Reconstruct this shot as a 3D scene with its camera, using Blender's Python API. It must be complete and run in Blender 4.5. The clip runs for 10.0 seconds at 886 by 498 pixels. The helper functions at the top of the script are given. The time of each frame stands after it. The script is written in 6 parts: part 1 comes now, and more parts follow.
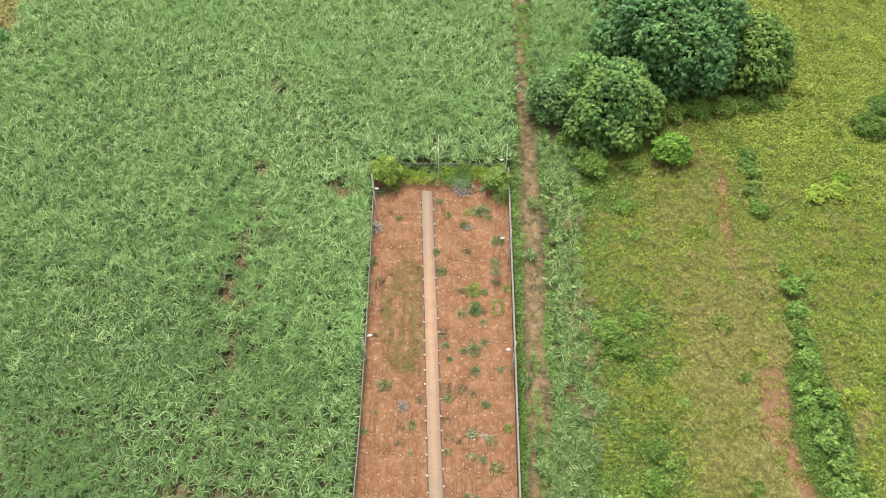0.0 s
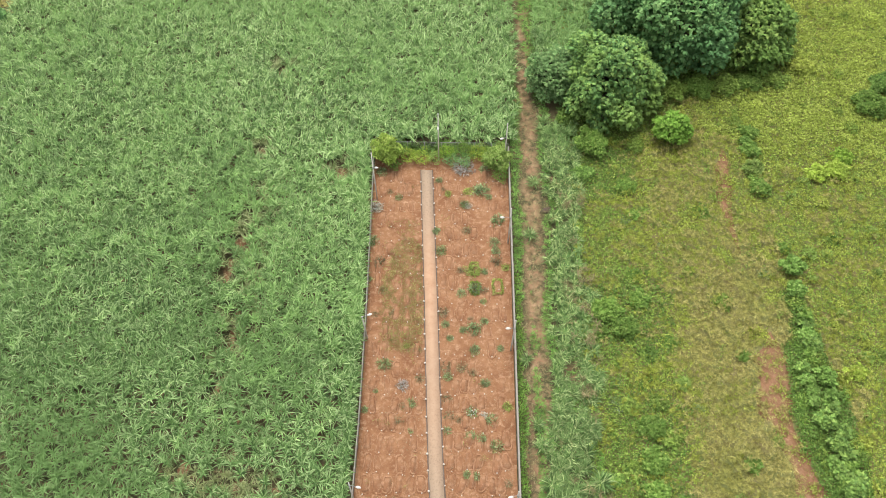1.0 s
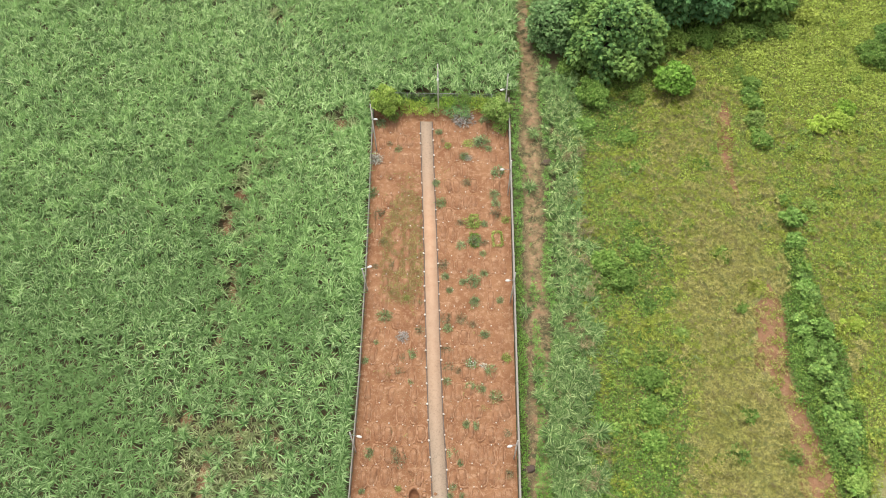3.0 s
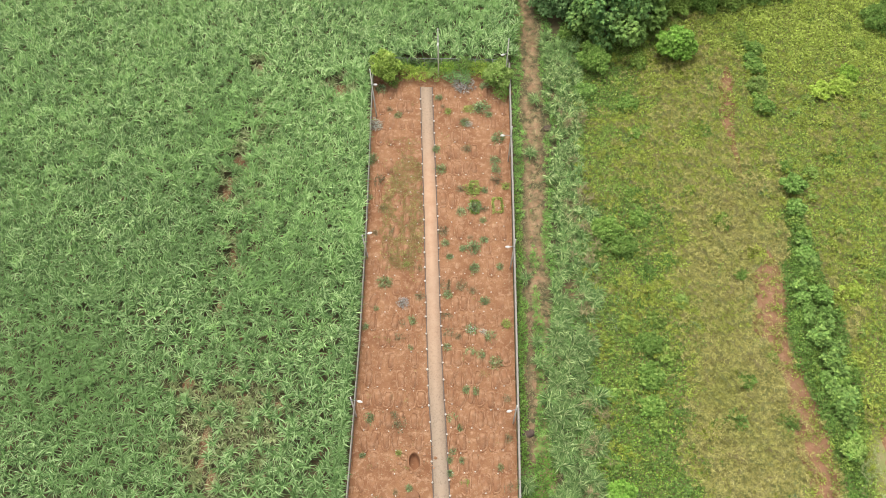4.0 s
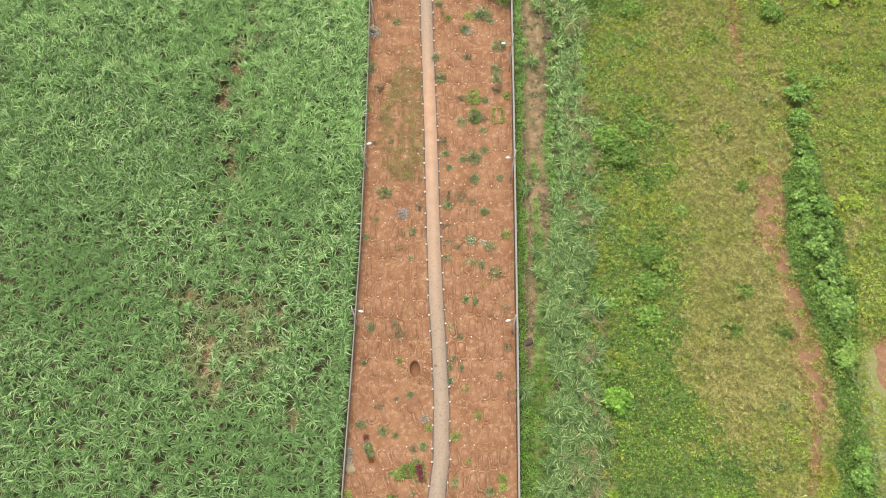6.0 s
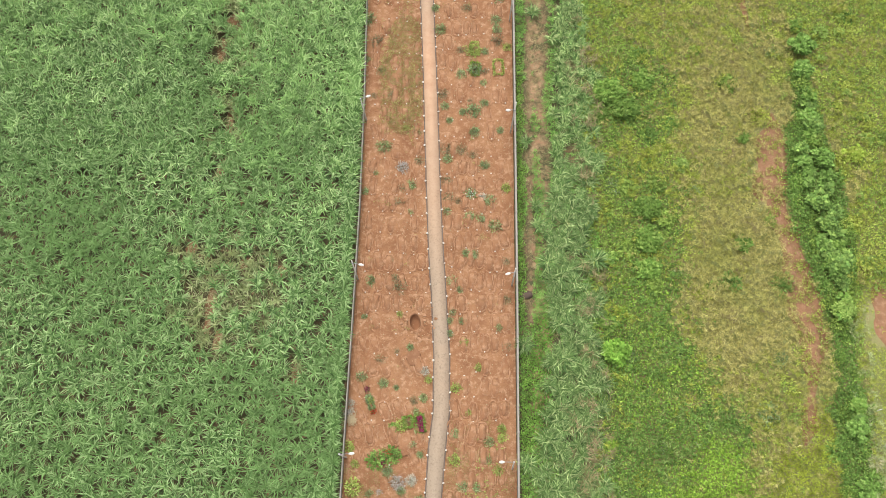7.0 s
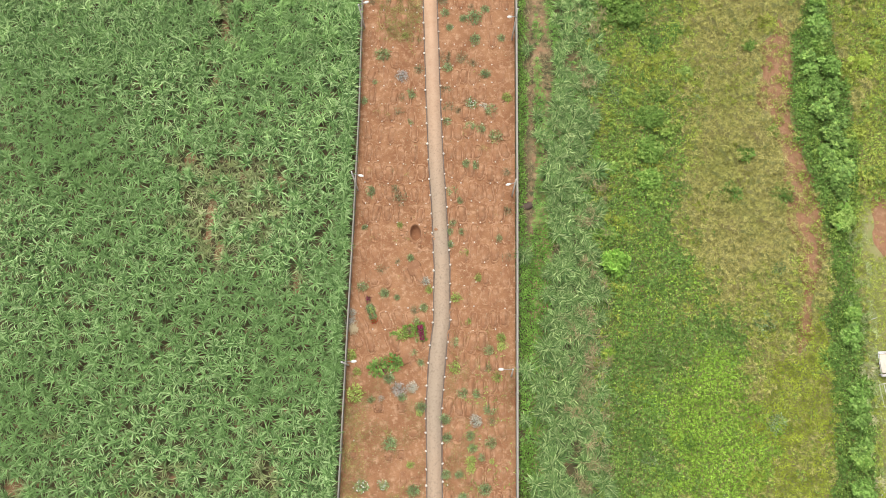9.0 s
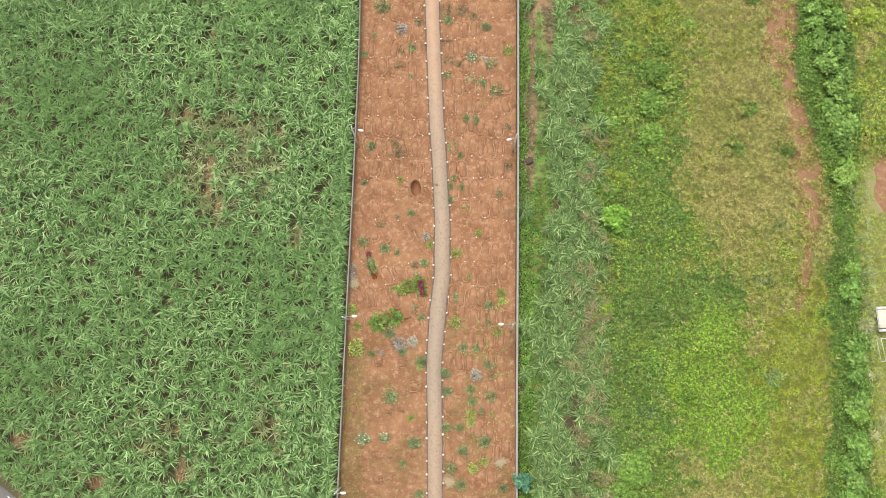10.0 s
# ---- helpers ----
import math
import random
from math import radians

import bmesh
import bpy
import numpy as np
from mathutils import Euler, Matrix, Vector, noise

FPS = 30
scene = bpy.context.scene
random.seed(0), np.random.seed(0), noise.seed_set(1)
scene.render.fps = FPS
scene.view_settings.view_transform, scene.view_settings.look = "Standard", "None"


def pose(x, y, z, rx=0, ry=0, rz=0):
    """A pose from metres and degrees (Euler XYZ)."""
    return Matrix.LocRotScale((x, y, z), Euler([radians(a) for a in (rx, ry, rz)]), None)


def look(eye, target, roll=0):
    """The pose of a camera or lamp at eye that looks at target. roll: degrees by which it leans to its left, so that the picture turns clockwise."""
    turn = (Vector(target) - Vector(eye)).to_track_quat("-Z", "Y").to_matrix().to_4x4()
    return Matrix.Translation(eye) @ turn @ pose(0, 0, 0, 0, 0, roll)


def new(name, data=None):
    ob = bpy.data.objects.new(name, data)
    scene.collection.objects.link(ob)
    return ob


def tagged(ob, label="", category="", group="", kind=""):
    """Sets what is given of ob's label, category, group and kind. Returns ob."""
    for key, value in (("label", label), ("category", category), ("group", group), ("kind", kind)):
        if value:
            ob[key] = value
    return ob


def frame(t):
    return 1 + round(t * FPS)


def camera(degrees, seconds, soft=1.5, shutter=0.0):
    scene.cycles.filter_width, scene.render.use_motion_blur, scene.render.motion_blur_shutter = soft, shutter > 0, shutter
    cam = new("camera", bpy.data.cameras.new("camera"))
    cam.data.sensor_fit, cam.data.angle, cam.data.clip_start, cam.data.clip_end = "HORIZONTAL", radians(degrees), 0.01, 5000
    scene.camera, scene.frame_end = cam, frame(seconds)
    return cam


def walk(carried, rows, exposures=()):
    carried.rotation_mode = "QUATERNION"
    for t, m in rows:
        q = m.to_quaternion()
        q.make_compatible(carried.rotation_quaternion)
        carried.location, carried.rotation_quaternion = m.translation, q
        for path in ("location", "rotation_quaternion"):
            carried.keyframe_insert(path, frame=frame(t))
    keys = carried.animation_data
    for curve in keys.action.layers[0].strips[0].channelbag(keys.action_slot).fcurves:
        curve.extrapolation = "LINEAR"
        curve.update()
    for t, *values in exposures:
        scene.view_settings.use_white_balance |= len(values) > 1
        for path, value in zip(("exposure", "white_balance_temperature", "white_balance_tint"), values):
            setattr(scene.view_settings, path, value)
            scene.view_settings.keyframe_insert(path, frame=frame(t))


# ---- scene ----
# ---- camera: it stands still in the air and tilts down ----
cam = camera(54.91, 10.0, soft=0.7)
EYE = 100.0
TILTS = [
    (0.0, 34.945, -0.009, 1.100),
    (0.5, 34.203, -0.006, 1.090),
    (1.0, 33.548, -0.008, 1.075),
    (1.5, 32.870, -0.006, 1.050),
    (2.0, 32.126, -0.006, 1.035),
    (2.5, 31.258, -0.008, 1.040),
    (4.0, 28.085, -0.025, 1.088),
    (4.5, 26.611, -0.028, 1.095),
    (5.0, 25.109, -0.025, 1.092),
    (5.5, 23.646, -0.026, 1.085),
    (7.0, 18.985, 0.000, 0.994),
    (7.5, 17.496, 0.010, 0.960),
    (8.0, 15.913, 0.022, 0.950),
    (8.5, 14.536, 0.026, 0.935),
    (9.0, 12.997, 0.034, 0.918),
    (9.5, 11.638, 0.044, 0.926),
    (10.0, 10.000, 0.049, 0.965),
]
walk(cam, [(t, pose(0, 0, EYE, rx, ry, rz)) for t, rx, ry, rz in TILTS], [(0.0, 1.10), (10.0, 1.10)])

# ---- light: a bright overcast day ----
SUN_UP, SUN_TURN = 68.0, 340.0
world = bpy.data.worlds.new("sky")
scene.world = world
world.use_nodes = True
wn = world.node_tree
sky = wn.nodes.new("ShaderNodeTexSky")
sky.sky_type = "NISHITA"
sky.sun_disc = False
sky.sun_elevation, sky.sun_rotation = radians(SUN_UP), radians(SUN_TURN)
sky.air_density, sky.dust_density, sky.ozone_density = 1.0, 4.0, 1.0
veil = wn.nodes.new("ShaderNodeHueSaturation")
veil.inputs["Saturation"].default_value = 0.1
wn.links.new(sky.outputs[0], veil.inputs["Color"])
wn.links.new(veil.outputs[0], wn.nodes["Background"].inputs[0])
wn.nodes["Background"].inputs[1].default_value = 0.137
sun = new("sun", bpy.data.lights.new("sun", "SUN"))
sun.data.energy, sun.data.angle, sun.data.color = 1.05, radians(36), (1.0, 0.94, 0.80)
sa, se = radians(SUN_TURN), radians(SUN_UP)
sun.matrix_world = look((0, 0, 0), (-math.sin(sa) * math.cos(se), -math.cos(sa) * math.cos(se), -math.sin(se)))


# ---- materials ----
def nodes_of(name):
    m = bpy.data.materials.new(name)
    m.use_nodes = True
    t = m.node_tree
    return m, t, t.nodes["Principled BSDF"]


def add(t, kind, **inputs):
    n = t.nodes.new(kind)
    for key, value in inputs.items():
        n.inputs[key.replace("_", " ")].default_value = value
    return n


def mixed(t, a, b, fac):
    """A colour mix; a, b: colours or sockets; fac: a number or a socket."""
    n = t.nodes.new("ShaderNodeMix")
    n.data_type = "RGBA"
    for i, v in ((6, a), (7, b), (0, fac)):
        if isinstance(v, bpy.types.NodeSocket):
            t.links.new(v, n.inputs[i])
        else:
            n.inputs[i].default_value = (*v, 1) if isinstance(v, tuple) else v
    return n.outputs[2]


def spots(t, scale, low, high, detail=4.0, coords="Object", rough=0.6):
    """Noise turned into a factor 0..1 between low and high."""
    co = t.nodes.new("ShaderNodeTexCoord")
    n = add(t, "ShaderNodeTexNoise", Scale=scale, Detail=detail, Roughness=rough)
    t.links.new(co.outputs[coords], n.inputs["Vector"])
    r = t.nodes.new("ShaderNodeMapRange")
    r.inputs["From Min"].default_value, r.inputs["From Max"].default_value = low, high
    t.links.new(n.outputs["Fac"], r.inputs["Value"])
    return r.outputs[0]


def bumped(t, shader, fac, strength, distance):
    b = add(t, "ShaderNodeBump", Strength=strength, Distance=distance)
    t.links.new(fac, b.inputs["Height"])
    t.links.new(b.outputs[0], shader.inputs["Normal"])


def leafy(name, dark, mid, light, patch=0.12, rough=0.5, glow=0.25, patch_tint=None, tuft=1.1, swing=(0.60, 1.38), spread=1.0):
    """Foliage: each leaf its own shade, broad patches of tone, light passing through the blades."""
    m, t, p = nodes_of(name)
    g = t.nodes.new("ShaderNodeNewGeometry")
    ramp = t.nodes.new("ShaderNodeValToRGB")
    low, high = [tuple(spread * c + (1 - spread) * b for c, b in zip(end, mid)) for end in (dark, light)]
    ramp.color_ramp.elements[0].color, ramp.color_ramp.elements[1].color = (*low, 1), (*high, 1)
    e = ramp.color_ramp.elements.new(0.5)
    e.color = (*mid, 1)
    t.links.new(g.outputs["Random Per Island"], ramp.inputs[0])
    tone = patch_tint or tuple(0.72 * c for c in mid)
    col = mixed(t, ramp.outputs[0], tone, spots(t, patch, 0.42, 0.72, 3.0))
    info = t.nodes.new("ShaderNodeObjectInfo")
    hsv = t.nodes.new("ShaderNodeHueSaturation")
    v = t.nodes.new("ShaderNodeMapRange")
    v.inputs["To Min"].default_value, v.inputs["To Max"].default_value = 0.82, 1.18
    t.links.new(info.outputs["Random"], v.inputs["Value"])
    clump = t.nodes.new("ShaderNodeMapRange")
    clump.inputs["To Min"].default_value, clump.inputs["To Max"].default_value = swing
    t.links.new(spots(t, tuft, 0.32, 0.68, 2.0), clump.inputs["Value"])
    both = t.nodes.new("ShaderNodeMath")
    both.operation = "MULTIPLY"
    t.links.new(v.outputs[0], both.inputs[0])
    t.links.new(clump.outputs[0], both.inputs[1])
    t.links.new(both.outputs[0], hsv.inputs["Value"])
    t.links.new(col, hsv.inputs["Color"])
    t.links.new(hsv.outputs[0], p.inputs["Base Color"])
    p.inputs["Roughness"].default_value = rough + 0.1
    p.inputs["Specular IOR Level"].default_value = 0.15
    tr = t.nodes.new("ShaderNodeBsdfTranslucent")
    t.links.new(hsv.outputs[0], tr.inputs["Color"])
    mix = t.nodes.new("ShaderNodeMixShader")
    mix.inputs[0].default_value = glow
    t.links.new(p.outputs[0], mix.inputs[1])
    t.links.new(tr.outputs[0], mix.inputs[2])
    t.links.new(mix.outputs[0], t.nodes["Material Output"].inputs[0])
    return m


def surface(name, base, stain, fleck, scales=(0.4, 3.0, 25.0), rough=0.9, bump=0.4, depth=0.03, metal=0.0, amounts=(0.8, 0.5), grain=None):
    """An opaque surface with stains at a broad scale, flecks at a fine one and fine relief."""
    m, t, p = nodes_of(name)
    c = mixed(t, base, stain, spots(t, scales[0], 0.4, 0.7, 5.0))
    n = t.nodes.new("ShaderNodeMath")
    n.operation = "MULTIPLY"
    n.inputs[1].default_value = amounts[1]
    t.links.new(spots(t, scales[1], 0.5, 0.72, 6.0, rough=0.7), n.inputs[0])
    c = mixed(t, c, fleck, n.outputs[0])
    if grain:
        c = mixed(t, c, grain, spots(t, scales[2] * 0.7, 0.56, 0.82, 3.0, rough=0.7))
    t.links.new(c, p.inputs["Base Color"])
    p.inputs["Roughness"].default_value, p.inputs["Metallic"].default_value = rough, metal
    p.inputs["Specular IOR Level"].default_value = 0.25
    bumped(t, p, spots(t, scales[2], 0.2, 0.8, 6.0), bump, depth)
    return m


RED_SOIL = surface("red_soil", (0.268, 0.138, 0.071), (0.176, 0.077, 0.036), (0.43, 0.280, 0.180), (0.28, 1.5, 7.0), 0.95, 1.0, 0.10, 0.0, (0.8, 0.85), (0.14, 0.064, 0.033))
FIELD_SOIL = surface("bare_field_soil", (0.225, 0.118, 0.066), (0.175, 0.095, 0.050), (0.31, 0.20, 0.125), (0.5, 1.6, 7.0), 0.95, 0.9, 0.07, 0.0, (0.8, 0.9), (0.145, 0.078, 0.042))
MOUND_SOIL = surface("mound_soil", (0.260, 0.134, 0.071), (0.195, 0.089, 0.044), (0.38, 0.24, 0.150), (0.4, 2.2, 7.0), 0.95, 1.0, 0.09, 0.0, (0.8, 0.85), (0.15, 0.068, 0.034))
DUG_SOIL = surface("dug_soil", (0.20, 0.092, 0.046), (0.15, 0.068, 0.034), (0.25, 0.125, 0.066), (0.8, 4.0, 14.0), 0.95, 0.7, 0.05)
PAVING = surface("worn_paving", (0.268, 0.208, 0.154), (0.315, 0.222, 0.152), (0.180, 0.135, 0.100), (0.045, 4.0, 10.0), 0.9, 0.6, 0.02, 0.0, (0.8, 1.0), (0.32, 0.26, 0.20))
co_t = PAVING.node_tree
dust_co = co_t.nodes.new("ShaderNodeTexCoord")
dust_y = co_t.nodes.new("ShaderNodeSeparateXYZ")
co_t.links.new(dust_co.outputs["Object"], dust_y.inputs[0])
dust = co_t.nodes.new("ShaderNodeValToRGB")
dust_at = co_t.nodes.new("ShaderNodeMapRange")
dust_at.inputs["From Min"].default_value, dust_at.inputs["From Max"].default_value = 20.0, 80.0
co_t.links.new(dust_y.outputs[1], dust_at.inputs["Value"])
for at, level in ((0.15, 0.0), (0.40, 0.45), (0.70, 0.85), (0.91, 0.1)):
    stop = dust.color_ramp.elements.new(at)
    stop.color = (level, level, level, 1)
dust.color_ramp.elements[0].color = dust.color_ramp.elements[-1].color = (0, 0, 0, 1)
co_t.links.new(dust_at.outputs[0], dust.inputs[0])
paved = co_t.nodes["Principled BSDF"].inputs["Base Color"]
co_t.links.new(mixed(co_t, paved.links[0].from_socket, mixed(co_t, (0.43, 0.270, 0.172), (0.36, 0.205, 0.122), spots(co_t, 0.9, 0.4, 0.68, 5.0)), dust.outputs[0]), paved)
KERB = surface("kerb_concrete", (0.13, 0.10, 0.082), (0.085, 0.062, 0.05), (0.20, 0.17, 0.14), (0.7, 3.0, 20.0), 0.9, 0.4, 0.01)
CONCRETE = surface("weathered_concrete", (0.25, 0.232, 0.205), (0.175, 0.160, 0.138), (0.32, 0.30, 0.275), (0.5, 3.0, 25.0), 0.85, 0.5, 0.01)
POST = surface("grey_pole_wood", (0.52, 0.50, 0.46), (0.42, 0.39, 0.34), (0.58, 0.56, 0.53), (1.5, 6.0, 30.0), 0.8, 0.4, 0.01)
GALVANISED = surface("galvanised_steel", (0.30, 0.30, 0.30), (0.22, 0.22, 0.22), (0.36, 0.36, 0.36), (2.0, 9.0, 40.0), 0.5, 0.2, 0.003, 0.5)
WHITE = surface("white_paint", (0.55, 0.545, 0.52), (0.46, 0.44, 0.40), (0.6, 0.6, 0.58), (1.5, 6.0, 30.0), 0.6, 0.2, 0.004)
STONE = surface("whitewashed_stone", (0.50, 0.47, 0.42), (0.40, 0.34, 0.28), (0.56, 0.54, 0.50), (2.5, 9.0, 30.0), 0.85, 0.5, 0.01)
ASPHALT = surface("asphalt", (0.15, 0.14, 0.135), (0.11, 0.105, 0.10), (0.20, 0.19, 0.18), (0.3, 4.0, 40.0), 0.9, 0.4, 0.01)
BARK = surface("bark", (0.07, 0.055, 0.042), (0.045, 0.036, 0.028), (0.11, 0.09, 0.07), (1.0, 5.0, 18.0), 0.95, 0.8, 0.03)
RUBBER = surface("dark_burnt_stump", (0.085, 0.058, 0.046), (0.055, 0.040, 0.034), (0.12, 0.085, 0.066), (1.5, 6.0, 20.0), 0.9, 0.8, 0.03)
RUSTY = surface("painted_steel", (0.42, 0.44, 0.46), (0.30, 0.26, 0.22), (0.5, 0.52, 0.54), (1.5, 7.0, 40.0), 0.6, 0.2, 0.003)
BOARD = surface("plywood_board", (0.46, 0.41, 0.35), (0.38, 0.33, 0.27), (0.52, 0.47, 0.41), (0.8, 5.0, 30.0), 0.8, 0.2, 0.003)
DRY_SOIL = surface("dry_ridge_soil", (0.335, 0.195, 0.118), (0.255, 0.135, 0.073), (0.40, 0.26, 0.168), (0.8, 2.5, 8.0), 0.95, 0.7, 0.05, 0.0, (0.8, 0.7), (0.19, 0.095, 0.052))
DAMP_SOIL = surface("damp_furrow_soil", (0.175, 0.085, 0.045), (0.21, 0.108, 0.058), (0.25, 0.14, 0.085), (0.8, 2.5, 10.0), 0.95, 0.7, 0.05, 0.0, (0.8, 0.7))
STRAW = surface("dead_straw", (0.33, 0.265, 0.165), (0.25, 0.195, 0.115), (0.41, 0.34, 0.225), (1.2, 6.0, 30.0), 0.9, 0.6, 0.02)

CANE = leafy("cane_leaf", (0.048, 0.100, 0.032), (0.168, 0.300, 0.090), (0.440, 0.590, 0.275), 0.05, 0.40, 0.14, (0.150, 0.262, 0.082), 0.9, (0.76, 1.22), 0.95)
CANE_LIGHT = leafy("lighter_cane_leaf", (0.058, 0.114, 0.036), (0.204, 0.350, 0.106), (0.50, 0.640, 0.305), 0.05, 0.40, 0.14, (0.200, 0.345, 0.104), 0.9, (0.78, 1.20), 0.95)
CANE_DRY = leafy("parched_cane_leaf", (0.13, 0.175, 0.065), (0.260, 0.325, 0.130), (0.47, 0.50, 0.27), 0.2, 0.5, 0.25, (0.26, 0.30, 0.125))
CANE_PALE = leafy("pale_cane_leaf", (0.052, 0.108, 0.032), (0.158, 0.258, 0.078), (0.430, 0.520, 0.230), 0.1, 0.42, 0.22, (0.142, 0.245, 0.076))
DRY_GRASS = leafy("dry_grass", (0.280, 0.262, 0.084), (0.415, 0.385, 0.128), (0.60, 0.545, 0.250), 0.16, 0.6, 0.36, (0.345, 0.352, 0.098), 2.0, (0.60, 1.40), spread=0.8)
GREEN_GRASS = leafy("green_grass", (0.180, 0.220, 0.038), (0.305, 0.358, 0.060), (0.455, 0.488, 0.116), 0.2, 0.55, 0.34, (0.268, 0.330, 0.052), 2.0, (0.54, 1.48), spread=0.8)
GREY_GRASS = leafy("greyish_tall_grass", (0.120, 0.180, 0.048), (0.200, 0.282, 0.084), (0.335, 0.410, 0.150), 0.2, 0.55, 0.26, (0.150, 0.225, 0.075), 2.0, (0.54, 1.48), spread=0.8)
HERB = leafy("herb_leaf", (0.228, 0.278, 0.052), (0.318, 0.374, 0.072), (0.43, 0.478, 0.122), 0.25, 0.5, 0.32, (0.270, 0.345, 0.064), 2.2, (0.54, 1.48), spread=0.8)
HERB_PALE = leafy("pale_herb_leaf", (0.262, 0.330, 0.066), (0.370, 0.455, 0.094), (0.50, 0.57, 0.155), 0.25, 0.5, 0.32, (0.320, 0.402, 0.076), 2.2, (0.54, 1.48), spread=0.8)
HERB_GREEN = leafy("green_herb_leaf", (0.120, 0.190, 0.036), (0.202, 0.302, 0.058), (0.335, 0.430, 0.106), 0.2, 0.5, 0.32, (0.172, 0.276, 0.056), 2.0, (0.48, 1.46), spread=0.8)
LIME_WEEDS = leafy("lime_weeds", (0.125, 0.230, 0.028), (0.210, 0.345, 0.045), (0.33, 0.460, 0.085), 0.3, 0.5, 0.28, None, 2.2, (0.54, 1.48), spread=0.8)
YELLOW_WEEDS = leafy("yellow_weeds", (0.22, 0.29, 0.032), (0.36, 0.43, 0.050), (0.52, 0.55, 0.095), 0.4, 0.55, 0.3, swing=(0.55, 1.48), spread=0.5)
DARK_WEEDS = leafy("dark_weeds", (0.088, 0.170, 0.034), (0.152, 0.270, 0.056), (0.27, 0.395, 0.108), 0.25, 0.5, 0.25, None, 2.2, (0.54, 1.48), spread=0.8)
TRACK_STRAW = leafy("trodden_straw", (0.17, 0.145, 0.07), (0.28, 0.23, 0.12), (0.42, 0.35, 0.20), 0.4, 0.7, 0.2, (0.22, 0.22, 0.09))
PALE_STRAW = leafy("pale_straw", (0.30, 0.29, 0.15), (0.44, 0.42, 0.24), (0.60, 0.56, 0.36), 0.4, 0.7, 0.2, (0.38, 0.40, 0.20))
DRY_WEED = leafy("dusty_weed", (0.15, 0.150, 0.045), (0.245, 0.240, 0.072), (0.38, 0.355, 0.14), 0.3, 0.6, 0.2)
VERGE_LEAF = leafy("verge_weed_leaf", (0.118, 0.245, 0.040), (0.198, 0.372, 0.066), (0.31, 0.460, 0.115), 0.3, 0.55, 0.3, None, 1.5, (0.68, 1.34))
VERGE = leafy("verge_grass", (0.085, 0.200, 0.038), (0.165, 0.335, 0.068), (0.30, 0.46, 0.130), 0.3, 0.55, 0.3)
TREE_DARK = leafy("dark_tree_leaf", (0.095, 0.225, 0.072), (0.158, 0.325, 0.104), (0.265, 0.430, 0.150), 0.10, 0.5, 0.2, (0.120, 0.270, 0.104), 1.1, (0.60, 1.42))
TREE_OLIVE = leafy("olive_tree_leaf", (0.085, 0.160, 0.038), (0.145, 0.246, 0.056), (0.250, 0.360, 0.086), 0.14, 0.5, 0.15, (0.140, 0.255, 0.056), 1.1, (0.60, 1.42))
TREE_MID = leafy("mid_tree_leaf", (0.075, 0.165, 0.052), (0.128, 0.250, 0.074), (0.230, 0.350, 0.096), 0.14, 0.5, 0.18, (0.190, 0.290, 0.062), 1.1, (0.58, 1.45))
TREE_PALE = leafy("pale_green_tree_leaf", (0.13, 0.27, 0.036), (0.20, 0.375, 0.056), (0.30, 0.475, 0.095), 0.3, 0.5, 0.3)
TEAL = leafy("teal_bush_leaf", (0.060, 0.175, 0.095), (0.105, 0.262, 0.150), (0.190, 0.375, 0.225), 0.3, 0.5, 0.2)
TREE_BLUE = leafy("blue_green_tree_leaf", (0.13, 0.26, 0.085), (0.215, 0.375, 0.135), (0.35, 0.49, 0.20), 0.3, 0.5, 0.2)
SHRUB = leafy("shrub_leaf", (0.098, 0.190, 0.034), (0.162, 0.280, 0.052), (0.285, 0.405, 0.100), 0.3, 0.45, 0.3, None, 1.6, (0.74, 1.28))
GRAVE_SHRUB = leafy("grave_shrub_leaf", (0.095, 0.165, 0.060), (0.205, 0.290, 0.120), (0.41, 0.485, 0.26), 0.6, 0.5, 0.28)
SHRUB_LIGHT = leafy("light_shrub_leaf", (0.15, 0.25, 0.05), (0.25, 0.37, 0.085), (0.38, 0.48, 0.15), 0.5, 0.5, 0.3)
LIME = leafy("lime_leaf", (0.21, 0.33, 0.040), (0.33, 0.46, 0.062), (0.46, 0.56, 0.125), 0.6, 0.45, 0.25)
LIME_PALE = leafy("pale_lime_leaf", (0.17, 0.25, 0.05), (0.29, 0.365, 0.085), (0.44, 0.48, 0.17), 0.8, 0.5, 0.25)
GOLD = leafy("golden_leaf", (0.17, 0.27, 0.042), (0.28, 0.41, 0.068), (0.42, 0.52, 0.13), 0.6, 0.45, 0.28)
TWIG = leafy("dusty_twig_leaf", (0.11, 0.095, 0.052), (0.18, 0.17, 0.085), (0.32, 0.29, 0.18), 0.8, 0.7, 0.2)
PALE = leafy("pale_leaf", (0.22, 0.25, 0.17), (0.40, 0.40, 0.33), (0.60, 0.58, 0.52), 1.0, 0.6, 0.2)
LILAC = leafy("lilac_leaf", (0.18, 0.20, 0.15), (0.33, 0.30, 0.27), (0.52, 0.46, 0.44), 1.0, 0.6, 0.2)
VARIEGATED = leafy("variegated_leaf", (0.11, 0.17, 0.05), (0.24, 0.29, 0.12), (0.44, 0.43, 0.25), 1.0, 0.5, 0.25)
MOSS = leafy("soil_moss", (0.15, 0.125, 0.050), (0.21, 0.175, 0.070), (0.28, 0.24, 0.10), 0.4, 0.8, 0.1, (0.17, 0.165, 0.055))
MAGENTA = leafy("magenta_petal", (0.14, 0.015, 0.045), (0.24, 0.025, 0.085), (0.36, 0.06, 0.15), 1.0, 0.5, 0.25)
